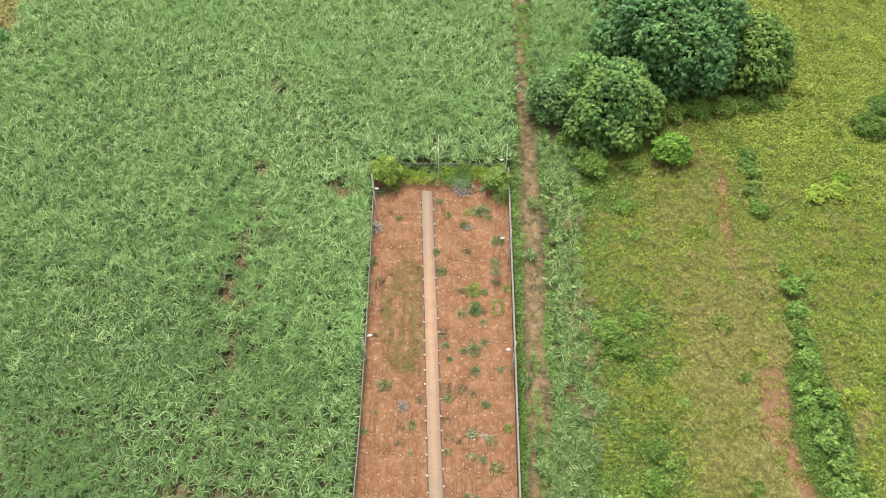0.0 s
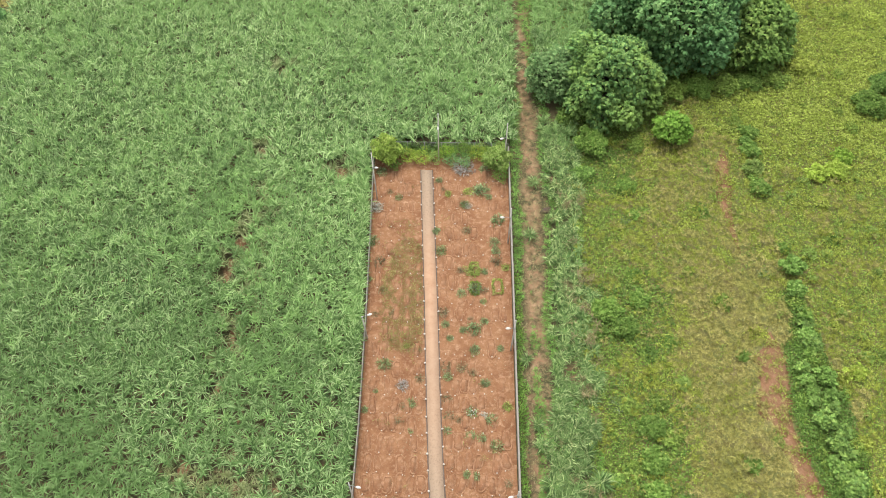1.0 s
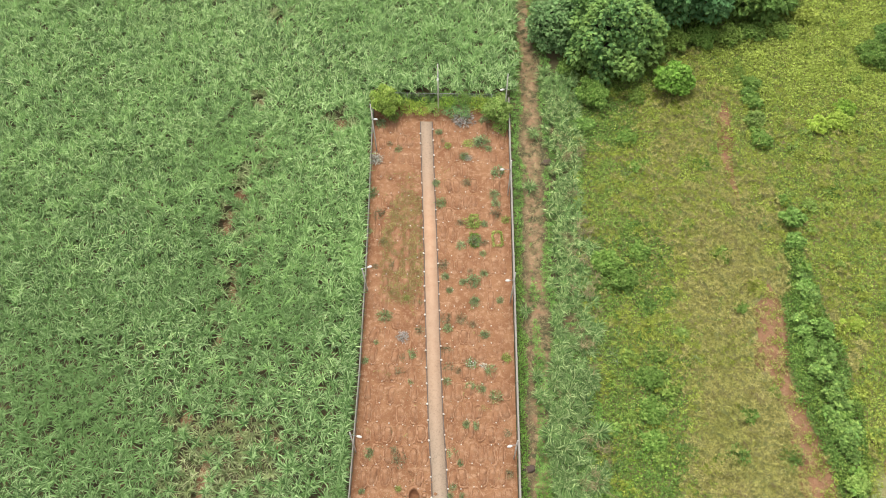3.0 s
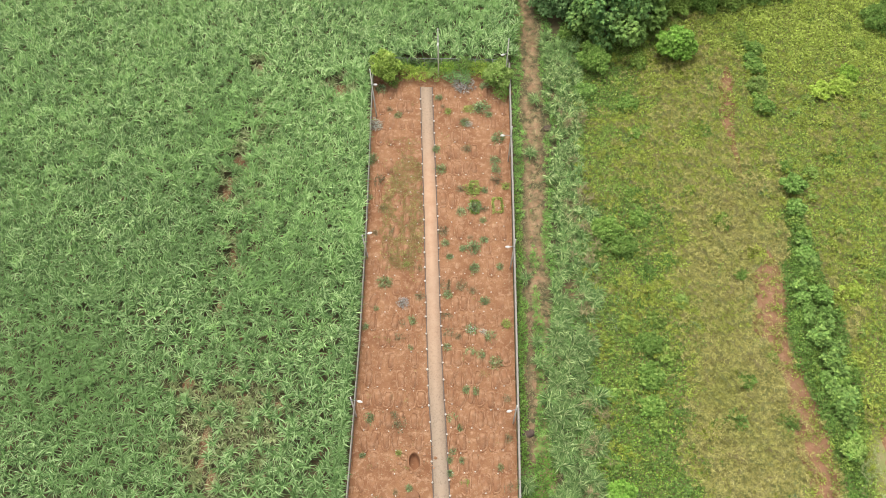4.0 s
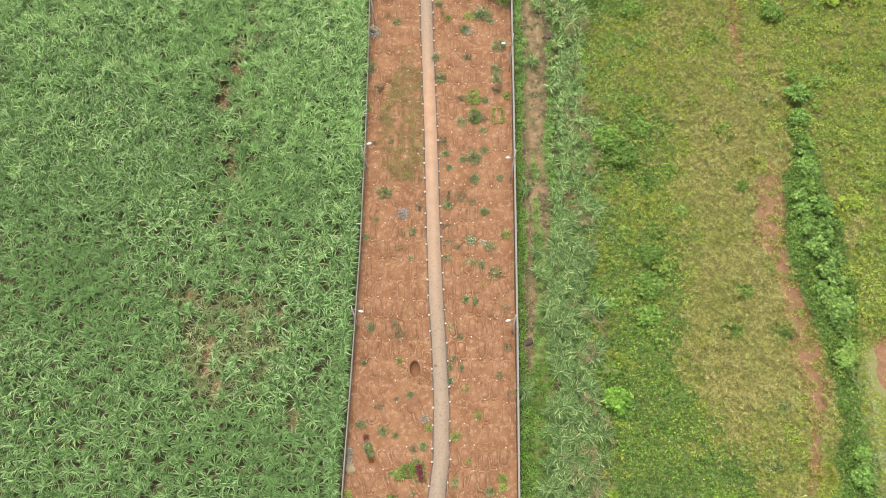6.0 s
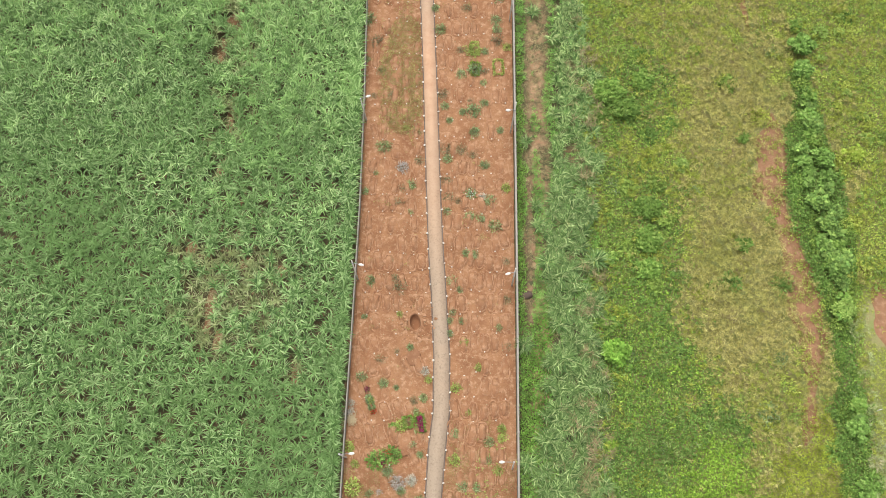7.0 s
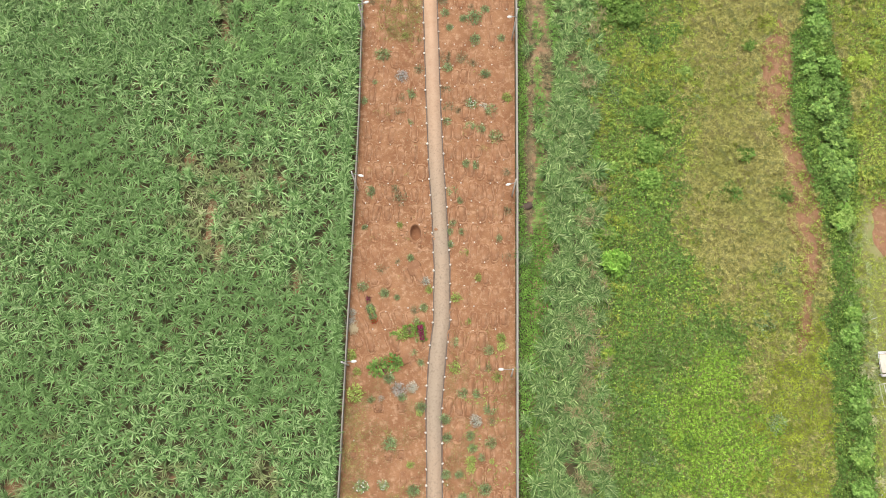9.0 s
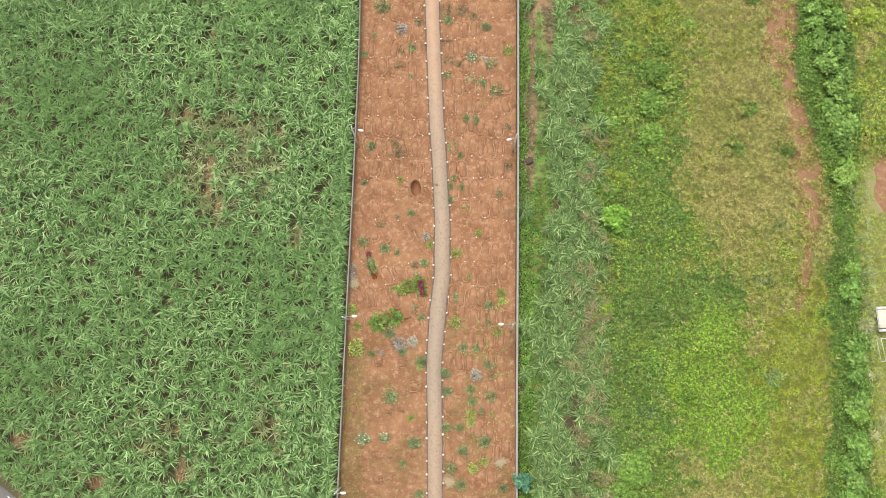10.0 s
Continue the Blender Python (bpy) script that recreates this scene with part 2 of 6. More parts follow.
CRIMSON = leafy("red_petal", (0.30, 0.02, 0.015), (0.42, 0.035, 0.025), (0.5, 0.09, 0.05), 1.0, 0.5, 0.25)
PETAL = leafy("white_petal", (0.62, 0.60, 0.55), (0.74, 0.72, 0.68), (0.82, 0.8, 0.78), 1.0, 0.6, 0.2)
STEM = surface("shrub_stem", (0.14, 0.10, 0.06), (0.09, 0.065, 0.04), (0.2, 0.15, 0.1), (1.5, 6.0, 30.0), 0.9, 0.5, 0.01)


# ---- mesh helpers ----
def rng(seed):
    return np.random.default_rng(seed)


def make_mesh(name, verts, quads=None, tris=None, material=None, smooth=False):
    """A mesh from arrays of places, four-sided and three-sided faces."""
    me = bpy.data.meshes.new(name)
    quads = np.zeros((0, 4), int) if quads is None else np.asarray(quads, int).reshape(-1, 4)
    tris = np.zeros((0, 3), int) if tris is None else np.asarray(tris, int).reshape(-1, 3)
    loops = np.concatenate([quads.ravel(), tris.ravel()])
    starts = np.concatenate([np.arange(len(quads)) * 4, len(quads) * 4 + np.arange(len(tris)) * 3])
    me.vertices.add(len(verts))
    me.vertices.foreach_set("co", np.asarray(verts, np.float32).ravel())
    me.loops.add(len(loops))
    me.loops.foreach_set("vertex_index", loops.astype(np.int32))
    me.polygons.add(len(starts))
    me.polygons.foreach_set("loop_start", starts.astype(np.int32))
    if smooth:
        me.polygons.foreach_set("use_smooth", np.ones(len(starts), bool))
    me.update(calc_edges=True)
    if material:
        me.materials.append(material)
    return me


def joined(*pieces):
    """Several (verts, quads, tris) as one."""
    v, q, t, n = [], [], [], 0
    for pv, pq, pt in pieces:
        v.append(np.asarray(pv, float).reshape(-1, 3))
        q.append(np.asarray(pq, int).reshape(-1, 4) + n)
        t.append(np.asarray(pt, int).reshape(-1, 3) + n)
        n += len(v[-1])
    return np.concatenate(v), np.concatenate(q), np.concatenate(t)


def part(name, shape, material, parent, label="", smooth=False):
    """One mesh object under a thing or a part; shape: (verts, quads, tris), or a mesh that is shared."""
    me = shape if isinstance(shape, bpy.types.Mesh) else make_mesh(name, *shape, material, smooth)
    ob = new(name, me)
    ob.parent = parent
    return tagged(ob, label, kind="stuff" if name == "stem_clump" else "")


def thing(name, m, label, category, group="", kind=""):
    ob = new(name)
    ob.empty_display_size = 0.2
    ob.matrix_basis = m
    return tagged(ob, label, category, group, kind)


def solid(name, shape, material, label, category, group="", kind="", m=None, smooth=False):
    me = shape if isinstance(shape, bpy.types.Mesh) else make_mesh(name, *shape, material, smooth)
    ob = new(name, me)
    if m is not None:
        ob.matrix_basis = m
    return tagged(ob, label, category, group, kind)


def box(x0, y0, z0, x1, y1, z1, b=0.0):
    """A box, its upper edges cut back by b."""
    v = [(x0, y0, z0), (x1, y0, z0), (x1, y1, z0), (x0, y1, z0), (x0, y0, z1 - b), (x1, y0, z1 - b), (x1, y1, z1 - b), (x0, y1, z1 - b),
         (x0 + b, y0 + b, z1), (x1 - b, y0 + b, z1), (x1 - b, y1 - b, z1), (x0 + b, y1 - b, z1)]
    q = [(3, 2, 1, 0)] + [(i, (i + 1) % 4, 4 + (i + 1) % 4, 4 + i) for i in range(4)]
    q += [(4 + i, 4 + (i + 1) % 4, 8 + (i + 1) % 4, 8 + i) for i in range(4)] + [(8, 9, 10, 11)]
    return np.array(v, float), np.array(q), np.zeros((0, 3), int)


def tube(points, radii, n=7):
    """A closed tapered tube along points."""
    pts = [Vector(p) for p in points]
    v, q, t = [], [], []
    for i, p in enumerate(pts):
        d = (pts[min(i + 1, len(pts) - 1)] - pts[max(i - 1, 0)]).normalized()
        a = d.orthogonal().normalized() if i == 0 else (a - d * a.dot(d)).normalized()
        b = d.cross(a)
        for k in range(n):
            w = 2 * math.pi * k / n
            v.append(p + (a * math.cos(w) + b * math.sin(w)) * radii[i])
    for i in range(len(pts) - 1):
        for k in range(n):
            q.append((i * n + k, i * n + (k + 1) % n, (i + 1) * n + (k + 1) % n, (i + 1) * n + k))
    v += [pts[0], pts[-1]]
    e = len(v)
    for k in range(n):
        t += [(e - 2, (k + 1) % n, k), (e - 1, (len(pts) - 1) * n + k, (len(pts) - 1) * n + (k + 1) % n)]
    return np.array([tuple(p) for p in v]), np.array(q), np.array(t)


def lump(r, seed, nu=10, nv=6, rough=0.2, squash=(1, 1, 1)):
    """An uneven rounded body round the origin."""
    g = rng(seed)
    v = [(0, 0, -1)]
    for j in range(1, nv):
        for i in range(nu):
            a, b = 2 * math.pi * i / nu, math.pi * (j / nv - 0.5)
            v.append((math.cos(a) * math.cos(b), math.sin(a) * math.cos(b), math.sin(b)))
    v.append((0, 0, 1))
    v = np.array(v) * (1 + rough * (g.random((len(v), 1)) - 0.5)) * r * np.array(squash)
    q = [(1 + j * nu + i, 1 + j * nu + (i + 1) % nu, 1 + (j + 1) * nu + (i + 1) % nu, 1 + (j + 1) * nu + i) for j in range(nv - 2) for i in range(nu)]
    last = len(v) - 1
    t = [(0, 1 + (i + 1) % nu, 1 + i) for i in range(nu)] + [(last, 1 + (nv - 2) * nu + i, 1 + (nv - 2) * nu + (i + 1) % nu) for i in range(nu)]
    return v, np.array(q), np.array(t)


def ribbons(base, turn, length, width, rise, droop, segs=3, bend=0.0, curl=None):
    """Grass and cane blades: arcs that leave base towards turn, rise and droop to a pointed tip; bend turns them sideways on the way, curl (radians from root to tip) bows them as a round arc."""
    n = len(base)
    s = np.linspace(0, 1, segs + 1)
    az = np.stack([np.cos(turn), np.sin(turn), np.zeros(n)], 1)
    side = np.stack([-np.sin(turn), np.cos(turn), np.zeros(n)], 1)
    h = s[None] * np.cos(rise)[:, None] * length[:, None]
    z = (s[None] * np.sin(rise)[:, None] - np.broadcast_to(droop, n)[:, None] * s[None] ** 2) * length[:, None]
    if curl is not None:
        now, c = rise[:, None] - curl[:, None] * s[None], curl[:, None]
        h, z = (np.sin(rise)[:, None] - np.sin(now)) / c * length[:, None], (np.cos(now) - np.cos(rise)[:, None]) / c * length[:, None]
    mid = base[:, None] + h[..., None] * az[:, None] + z[..., None] * np.array([0, 0, 1.0])
    mid = mid + (np.broadcast_to(bend, n)[:, None] * s[None] ** 2 * length[:, None])[..., None] * side[:, None]
    w = 0.5 * width[:, None] * (np.array([0.65, 1.0, 0.85, 0.6, 0.4])[:segs])[None]
    left, right = mid[:, :-1] - w[..., None] * side[:, None], mid[:, :-1] + w[..., None] * side[:, None]
    k = 2 * segs + 1
    v = np.empty((n, k, 3))
    v[:, 0:2 * segs:2], v[:, 1:2 * segs:2], v[:, -1] = left, right, mid[:, -1]
    o = (np.arange(n) * k)[:, None]
    q = np.concatenate([np.stack([o[:, 0] + 2 * i, o[:, 0] + 2 * i + 1, o[:, 0] + 2 * i + 3, o[:, 0] + 2 * i + 2], 1) for i in range(segs - 1)]) if segs > 1 else np.zeros((0, 4), int)
    t = np.stack([o[:, 0] + 2 * segs - 2, o[:, 0] + 2 * segs - 1, o[:, 0] + 2 * segs], 1)
    return v.reshape(-1, 3), q, t


def unit(a):
    return a / np.maximum(np.linalg.norm(a, axis=1, keepdims=True), 1e-9)


def leaves(at, way, length, width, g, fold=0.25, face=None):
    """Broad leaves: each a pointed four-cornered blade, folded along its midrib, its upper side towards face."""
    n = len(at)
    way = unit(way)
    side = unit(np.cross(way, g.normal(size=(n, 3)) * 0.5 + np.array([0, 0, 1.0])) if face is None else np.cross(way, face))
    up = np.cross(side, way)
    length, width = np.broadcast_to(length, n)[:, None], np.broadcast_to(width, n)[:, None]
    m = at + way * length * 0.45 + up * length * fold * 0.4
    v = np.stack([at, m + side * width * 0.5, at + way * length - up * length * 0.12, m - side * width * 0.5], 1)
    q = np.arange(4 * n).reshape(n, 4)
    return v.reshape(-1, 3), q, np.zeros((0, 3), int)


def lattice(x, y, size, seed):
    g = rng(seed).random((256, 256))
    u, w = x / size + 1000.0, y / size + 1000.0
    i, j = np.floor(u).astype(int), np.floor(w).astype(int)
    a, b = u - i, w - j
    a, b = a * a * (3 - 2 * a), b * b * (3 - 2 * b)
    i0, i1, j0, j1 = i % 256, (i + 1) % 256, j % 256, (j + 1) % 256
    return (g[i0, j0] * (1 - a) + g[i1, j0] * a) * (1 - b) + (g[i0, j1] * (1 - a) + g[i1, j1] * a) * b


def soft_noise(x, y, size, seed):
    """Smooth values 0..1 over the plan, with patches of about that size: three turned lattices laid over one another."""
    total = 0
    for k, (turn, part_size, share) in enumerate(((0.5, 1.0, 0.45), (1.7, 0.8, 0.35), (2.6, 0.45, 0.2))):
        c, s = math.cos(turn), math.sin(turn)
        total = total + share * lattice(c * x - s * y, s * x + c * y, size * part_size, seed + 1000 * k)
    return np.clip(0.5 + 1.45 * (total - 0.5), 0, 1)


def scattered(x0, y0, x1, y1, step, seed, loose=1.0):
    """Places on a jittered grid."""
    g = rng(seed)
    x, y = np.meshgrid(np.arange(x0, x1, step), np.arange(y0, y1, step))
    x, y = (x + 0.5 * step * (np.arange(len(x)) % 2)[:, None]).ravel(), y.ravel()
    return x + (g.random(len(x)) - 0.5) * step * loose, y + (g.random(len(x)) - 0.5) * step * loose


def far_from(x, y, line):
    """The distance of places from a line of (x, y) points."""
    best = np.full(len(x), 1e9)
    for (ax, ay), (bx, by) in zip(line, line[1:]):
        dx, dy = bx - ax, by - ay
        f = np.clip(((x - ax) * dx + (y - ay) * dy) / (dx * dx + dy * dy), 0, 1)
        best = np.minimum(best, np.hypot(x - ax - f * dx, y - ay - f * dy))
    return best


# ---- the plan ----
PIT = (-3.85, 25.1)
PLOT_SOUTH, PLOT_NORTH, EAST = -45.0, 84.3, 8.25
WEST_LINE = [(-12.3, -45.0), (-11.75, -12.0), (-11.6, 0.0), (-11.45, 12.0), (-11.25, 25.0), (-11.1, 40.0), (-11.25, 55.0), (-11.5, 66.0), (-11.95, 84.0)]
PATH_LINE = [(-0.75, -45.0), (-0.8, -11.0), (-0.97, -3.4), (-1.2, 4.3), (-0.85, 10.5), (-0.42, 14.5), (-0.5, 17.5), (-0.5, 20.7), (-1.05, 28.9), (-1.45, 33.7), (-1.95, 42.2), (-2.75, 58.7), (-3.6, 73.9), (-3.95, 80.6)]
BARE_LINE = [(41.0, 86.0), (39.5, 75.0), (40.5, 66.0), (42.2, 54.5), (41.5, 47.5), (41.0, 42.0), (42.3, 37.5), (42.9, 33.0), (43.6, 28.5), (43.9, 22.5), (43.0, 17.5), (41.4, 11.0)]


def west_x(y):
    return np.interp(y, [p[1] for p in WEST_LINE], [p[0] for p in WEST_LINE])


def path_x(y):
    return np.interp(y, [p[1] for p in PATH_LINE], [p[0] for p in PATH_LINE])


# ---- ground ----
def sheet(xs, ys, height):
    x, y = np.meshgrid(xs, ys)
    z = height(x.ravel(), y.ravel())
    v = np.stack([x.ravel(), y.ravel(), z], 1)
    nx, ny = len(xs), len(ys)
    i, j = np.meshgrid(np.arange(nx - 1), np.arange(ny - 1))
    k = (j * nx + i).ravel()
    return v, np.stack([k, k + 1, k + nx + 1, k + nx], 1), np.zeros((0, 3), int)


def ground_height(x, y):
    near = (np.abs(x) < 130) & (y > -60) & (y < 190)
    z = 0.18 * (soft_noise(x, y, 9.0, 1) - 0.5) + 0.10 * (soft_noise(x, y, 2.5, 2) - 0.5)
    inside = (x > -9.5) & (x < 6.5) & (y > -43) & (y < 82)
    return np.where(near & ((x > 9.2) | (x < -12.8) | (y > 85)), z, np.where(inside, -1.0, 0.0)) - 0.06


m, t, p = nodes_of("ground_cover")
far = t.nodes.new("ShaderNodeMapRange")
co = t.nodes.new("ShaderNodeTexCoord")
ln = t.nodes.new("ShaderNodeVectorMath")
ln.operation = "LENGTH"
t.links.new(co.outputs["Object"], ln.inputs[0])
t.links.new(ln.outputs["Value"], far.inputs["Value"])
far.inputs["From Min"].default_value, far.inputs["From Max"].default_value = 135.0, 190.0
# dark base colours stand in for the shade on mulch below the cane
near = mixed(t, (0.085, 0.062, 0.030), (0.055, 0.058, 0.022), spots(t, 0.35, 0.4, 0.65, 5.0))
# patches of the soil's own red
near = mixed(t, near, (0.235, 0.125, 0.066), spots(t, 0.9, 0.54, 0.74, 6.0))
split = t.nodes.new("ShaderNodeSeparateXYZ")
t.links.new(co.outputs["Object"], split.inputs[0])
east = t.nodes.new("ShaderNodeMapRange")
east.inputs["From Min"].default_value, east.inputs["From Max"].default_value = 15.0, 21.0
t.links.new(split.outputs[0], east.inputs["Value"])
fallow = mixed(t, (0.165, 0.180, 0.058), (0.21, 0.175, 0.080), spots(t, 0.4, 0.45, 0.65, 5.0))
near = mixed(t, near, fallow, east.outputs[0])
track = t.nodes.new("ShaderNodeMapRange")
track.inputs["From Min"].default_value, track.inputs["From Max"].default_value = 0.6, 1.7
across = t.nodes.new("ShaderNodeMath")
across.operation = "SUBTRACT"
across.inputs[1].default_value = 11.4
t.links.new(split.outputs[0], across.inputs[0])
off = t.nodes.new("ShaderNodeMath")
off.operation = "ABSOLUTE"
t.links.new(across.outputs[0], off.inputs[0])
t.links.new(off.outputs[0], track.inputs["Value"])
earth = mixed(t, (0.285, 0.160, 0.092), (0.36, 0.245, 0.145), spots(t, 0.9, 0.42, 0.66, 5.0))
litter = mixed(t, earth, near, spots(t, 0.7, 0.42, 0.58, 5.0))
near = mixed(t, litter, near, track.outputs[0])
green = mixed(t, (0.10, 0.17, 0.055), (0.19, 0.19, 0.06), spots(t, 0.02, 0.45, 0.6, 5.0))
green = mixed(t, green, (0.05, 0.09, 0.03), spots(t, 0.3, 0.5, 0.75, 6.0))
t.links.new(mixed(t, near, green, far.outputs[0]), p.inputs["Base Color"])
p.inputs["Roughness"].default_value = 0.95
bumped(t, p, spots(t, 6.0, 0.2, 0.8, 6.0), 0.6, 0.06)
coarse = [-3000, -1500, -700, -350, -200]
xs = np.array(coarse + list(np.arange(-130, 130.1, 1.3)) + [-c for c in coarse[::-1]])
ys = np.array(coarse + [-120] + list(np.arange(-60, 190.1, 1.3)) + [260, 400, 800, 1600, 3000])
solid("ground", sheet(xs, ys, ground_height), m, "reddish field soil with litter, shade under the cane in its colour, flat farmland to the horizon", "ground", kind="structure", smooth=True)


def soil_height(x, y):
    dug = np.where(np.hypot((x - PIT[0]) / 0.62, (y - PIT[1]) / 1.0) < 1.05, 0.9, 0.0)
    flat = np.clip((np.abs(x - path_x(y)) - 0.9) / 0.8, 0.15, 1)
    return np.maximum(-0.035, 0.02 + flat * (0.14 * (soft_noise(x, y, 1.6, 5) - 0.5) + 0.17 * (soft_noise(x, y, 0.7, 6) - 0.5) + 0.06 * (soft_noise(x, y, 0.3, 7) - 0.5))) - dug


ys = np.arange(PLOT_SOUTH, PLOT_NORTH + 0.1, 0.3)
us = np.linspace(0, 1, 70)
sx = (west_x(ys)[:, None] * (1 - us) + EAST * us).ravel()
sy = np.repeat(ys, len(us))
k = (np.arange(len(ys) - 1)[:, None] * len(us) + np.arange(len(us) - 1)[None]).ravel()
soil = (np.stack([sx, sy, soil_height(sx, sy)], 1), np.stack([k, k + 1, k + len(us) + 1, k + len(us)], 1), np.zeros((0, 3), int))
solid("burial_ground_soil", soil, RED_SOIL, "bare red trodden soil of the burial plot", "bare soil", kind="structure", smooth=True)

def dirt_strip(name, line, widths, seed, label):
    """A winding strip of bare earth with ragged edges, lying on the ground."""
    ys = np.arange(line[-1][1], line[0][1], 0.5)
    xs = np.interp(ys, [p[1] for p in line[::-1]], [p[0] for p in line[::-1]])
    w = np.interp(ys, *widths)
    left, right = xs - w * (0.6 + 0.9 * soft_noise(ys, ys * 0, 2.2, seed)), xs + w * (0.6 + 0.9 * soft_noise(ys, ys * 0 + 50, 2.2, seed + 1))
    u = np.linspace(0, 1, 9)
    gx = (left[:, None] * (1 - u) + right[:, None] * u).ravel()
    gy = np.repeat(ys, 9)
    z = ground_height(gx, gy) + 0.05
    z.reshape(-1, 9)[:, (0, -1)] -= 0.12
    k = (np.arange(len(ys) - 1)[:, None] * 9 + np.arange(8)[None]).ravel()
    solid(name, (np.stack([gx, gy, z], 1), np.stack([k, k + 1, k + 10, k + 9], 1), np.zeros((0, 3), int)), FIELD_SOIL, label, "dirt strip", kind="structure", smooth=True)


for first, last, widths, seed in ((0, 2, ([66, 71, 76, 82, 86], [0.0, 0.7, 1.2, 1.3, 0.0]), 201), (3, 11, ([11, 13, 15.5, 17, 21, 28, 33, 36, 38, 44, 50, 53, 54.5], [0.0, 1.2, 1.0, 0.5, 1.5, 2.6, 2.2, 1.3, 1.5, 2.2, 2.2, 0.7, 0.0]), 211)):
    dirt_strip("bare_soil_patch", BARE_LINE[first:last + 1], widths, seed, "patch of bare reddish earth in the fallow field")
dirt_strip("bare_soil_patch", [(52.5, 31.5), (52.6, 27.0), (53.6, 21.0)], ([21, 23, 26, 29, 31.5], [0.0, 0.9, 1.7, 1.4, 0.0]), 241, "patch of bare reddish earth beside the mown grass")
# ---- footpath with kerbs ----
def strip(ys, left, right, z, drop=0.0):
    n = len(ys)
    v = np.concatenate([np.stack([left, ys, np.full(n, z - drop)], 1), np.stack([left, ys, np.full(n, z)], 1), np.stack([right, ys, np.full(n, z)], 1), np.stack([right, ys, np.full(n, z - drop)], 1)])
    i = np.arange(n - 1)
    q = np.concatenate([np.stack([a * n + i, b * n + i, b * n + i + 1, a * n + i + 1], 1) for a, b in ((0, 1), (1, 2), (2, 3))])
    return v, q, np.zeros((0, 3), int)


py = np.arange(PLOT_SOUTH, 80.61, 0.6)
px = path_x(py)
half = np.interp(py, [0, 10, 25, 60, 80], [0.80, 0.92, 0.84, 0.82, 0.80]) + 0.05 * (soft_noise(py, py * 0, 2.0, 9) - 0.5)
solid("footpath", strip(py, px - half, px + half, 0.09, 0.15), PAVING, "narrow tan paved footpath dusted with red soil", "path", kind="structure")
for side in (-1, 1):
    e = 0.03 * (soft_noise(py, py * 0 + 7 * side, 1.5, 10) - 0.5)
    a, b = px + side * (half + 0.01) + e, px + side * (half + 0.15) + e
    solid("kerb", strip(py, np.minimum(a, b), np.maximum(a, b), 0.105, 0.2), KERB, "dark weathered concrete kerb along the footpath", "kerb", kind="structure")

# ---- walls and fence ----
def wall(name, line, label, width, height):
    w = thing(name, pose(0, 0, 0), label, "wall", kind="structure")
    panel = make_mesh("panel", *box(-0.5, -width / 2, -0.1, 0.5, width / 2, height, 0.015), CONCRETE)
    cap = make_mesh("coping", *box(-0.5, -width / 2 - 0.02, height, 0.5, width / 2 + 0.02, height + 0.07, 0.02), CONCRETE)
    post = make_mesh("post", *box(-0.13, -width / 2 - 0.04, -0.1, 0.13, width / 2 + 0.04, height + 0.11, 0.02), CONCRETE)
    for (ax, ay), (bx, by) in zip(line, line[1:]):
        n = max(1, round(math.hypot(bx - ax, by - ay) / 3.0))
        turn = math.degrees(math.atan2(by - ay, bx - ax))
        long = math.hypot(bx - ax, by - ay) / n
        for i in range(n):
            f, h = (i + 0.5) / n, i / n
            at = pose(ax + (bx - ax) * f, ay + (by - ay) * f, 0, 0, 0, turn)
            for me, nm, cut in ((panel, "panel", 0.26), (cap, "coping", 0.262)):
                o = part(nm, me, None, w)
                o.matrix_basis = at @ Matrix.Diagonal((long - cut, 1, 1, 1))
            part("post", post, None, w).matrix_basis = pose(ax + (bx - ax) * h, ay + (by - ay) * h, 0, 0, 0, turn)
    return w


EAST_LINE = [(EAST + 0.05, PLOT_SOUTH), (EAST + 0.1, 0.0), (EAST + 0.2, 30.0), (EAST + 0.15, 60.0), (EAST + 0.05, PLOT_NORTH)]
wall("wall_east", EAST_LINE, "long low grey concrete boundary wall with coping", 0.18, 1.35)
wall("wall_west", WEST_LINE, "low grey concrete boundary wall overhung by cane", 0.09, 1.3)

fence = thing("fence_north", pose(0, 0, 0), "galvanised wire mesh fence behind the hedge", "fence", kind="structure")
fence_posts = np.linspace(-11.95, EAST + 0.05, 9)
post = make_mesh("post", *tube([(0, 0, -0.1), (0, 0, 1.95)], [0.05, 0.045], 8), GALVANISED)
for x in fence_posts[1:-1]:
    part("post", post, None, fence).matrix_basis = pose(x, PLOT_NORTH, 0)
part("rail", tube([(-11.95, PLOT_NORTH, 1.9), (EAST, PLOT_NORTH, 1.9)], [0.025, 0.025], 6), GALVANISED, fence)
wires = []
for x in np.arange(-13.9, EAST, 0.3):
    for s in (-1, 1):
        a, b = (x, 0.0), (x + 1.9, 1.9)
        if s < 0:
            a, b = (x, 1.9), (x + 1.9, 0.0)
        f0, f1 = max(0, (-11.95 - x) / 1.9), min(1, (EAST - x) / 1.9)
        if f1 > f0:
            q0, q1 = [(a[0] + (b[0] - a[0]) * f, a[1] + (b[1] - a[1]) * f) for f in (f0, f1)]
            wires.append(tube([(q0[0], PLOT_NORTH + 0.005 * s, q0[1]), (q1[0], PLOT_NORTH + 0.005 * s, q1[1])], [0.006, 0.006], 3))
part("wire_mesh", joined(*wires), GALVANISED, fence)


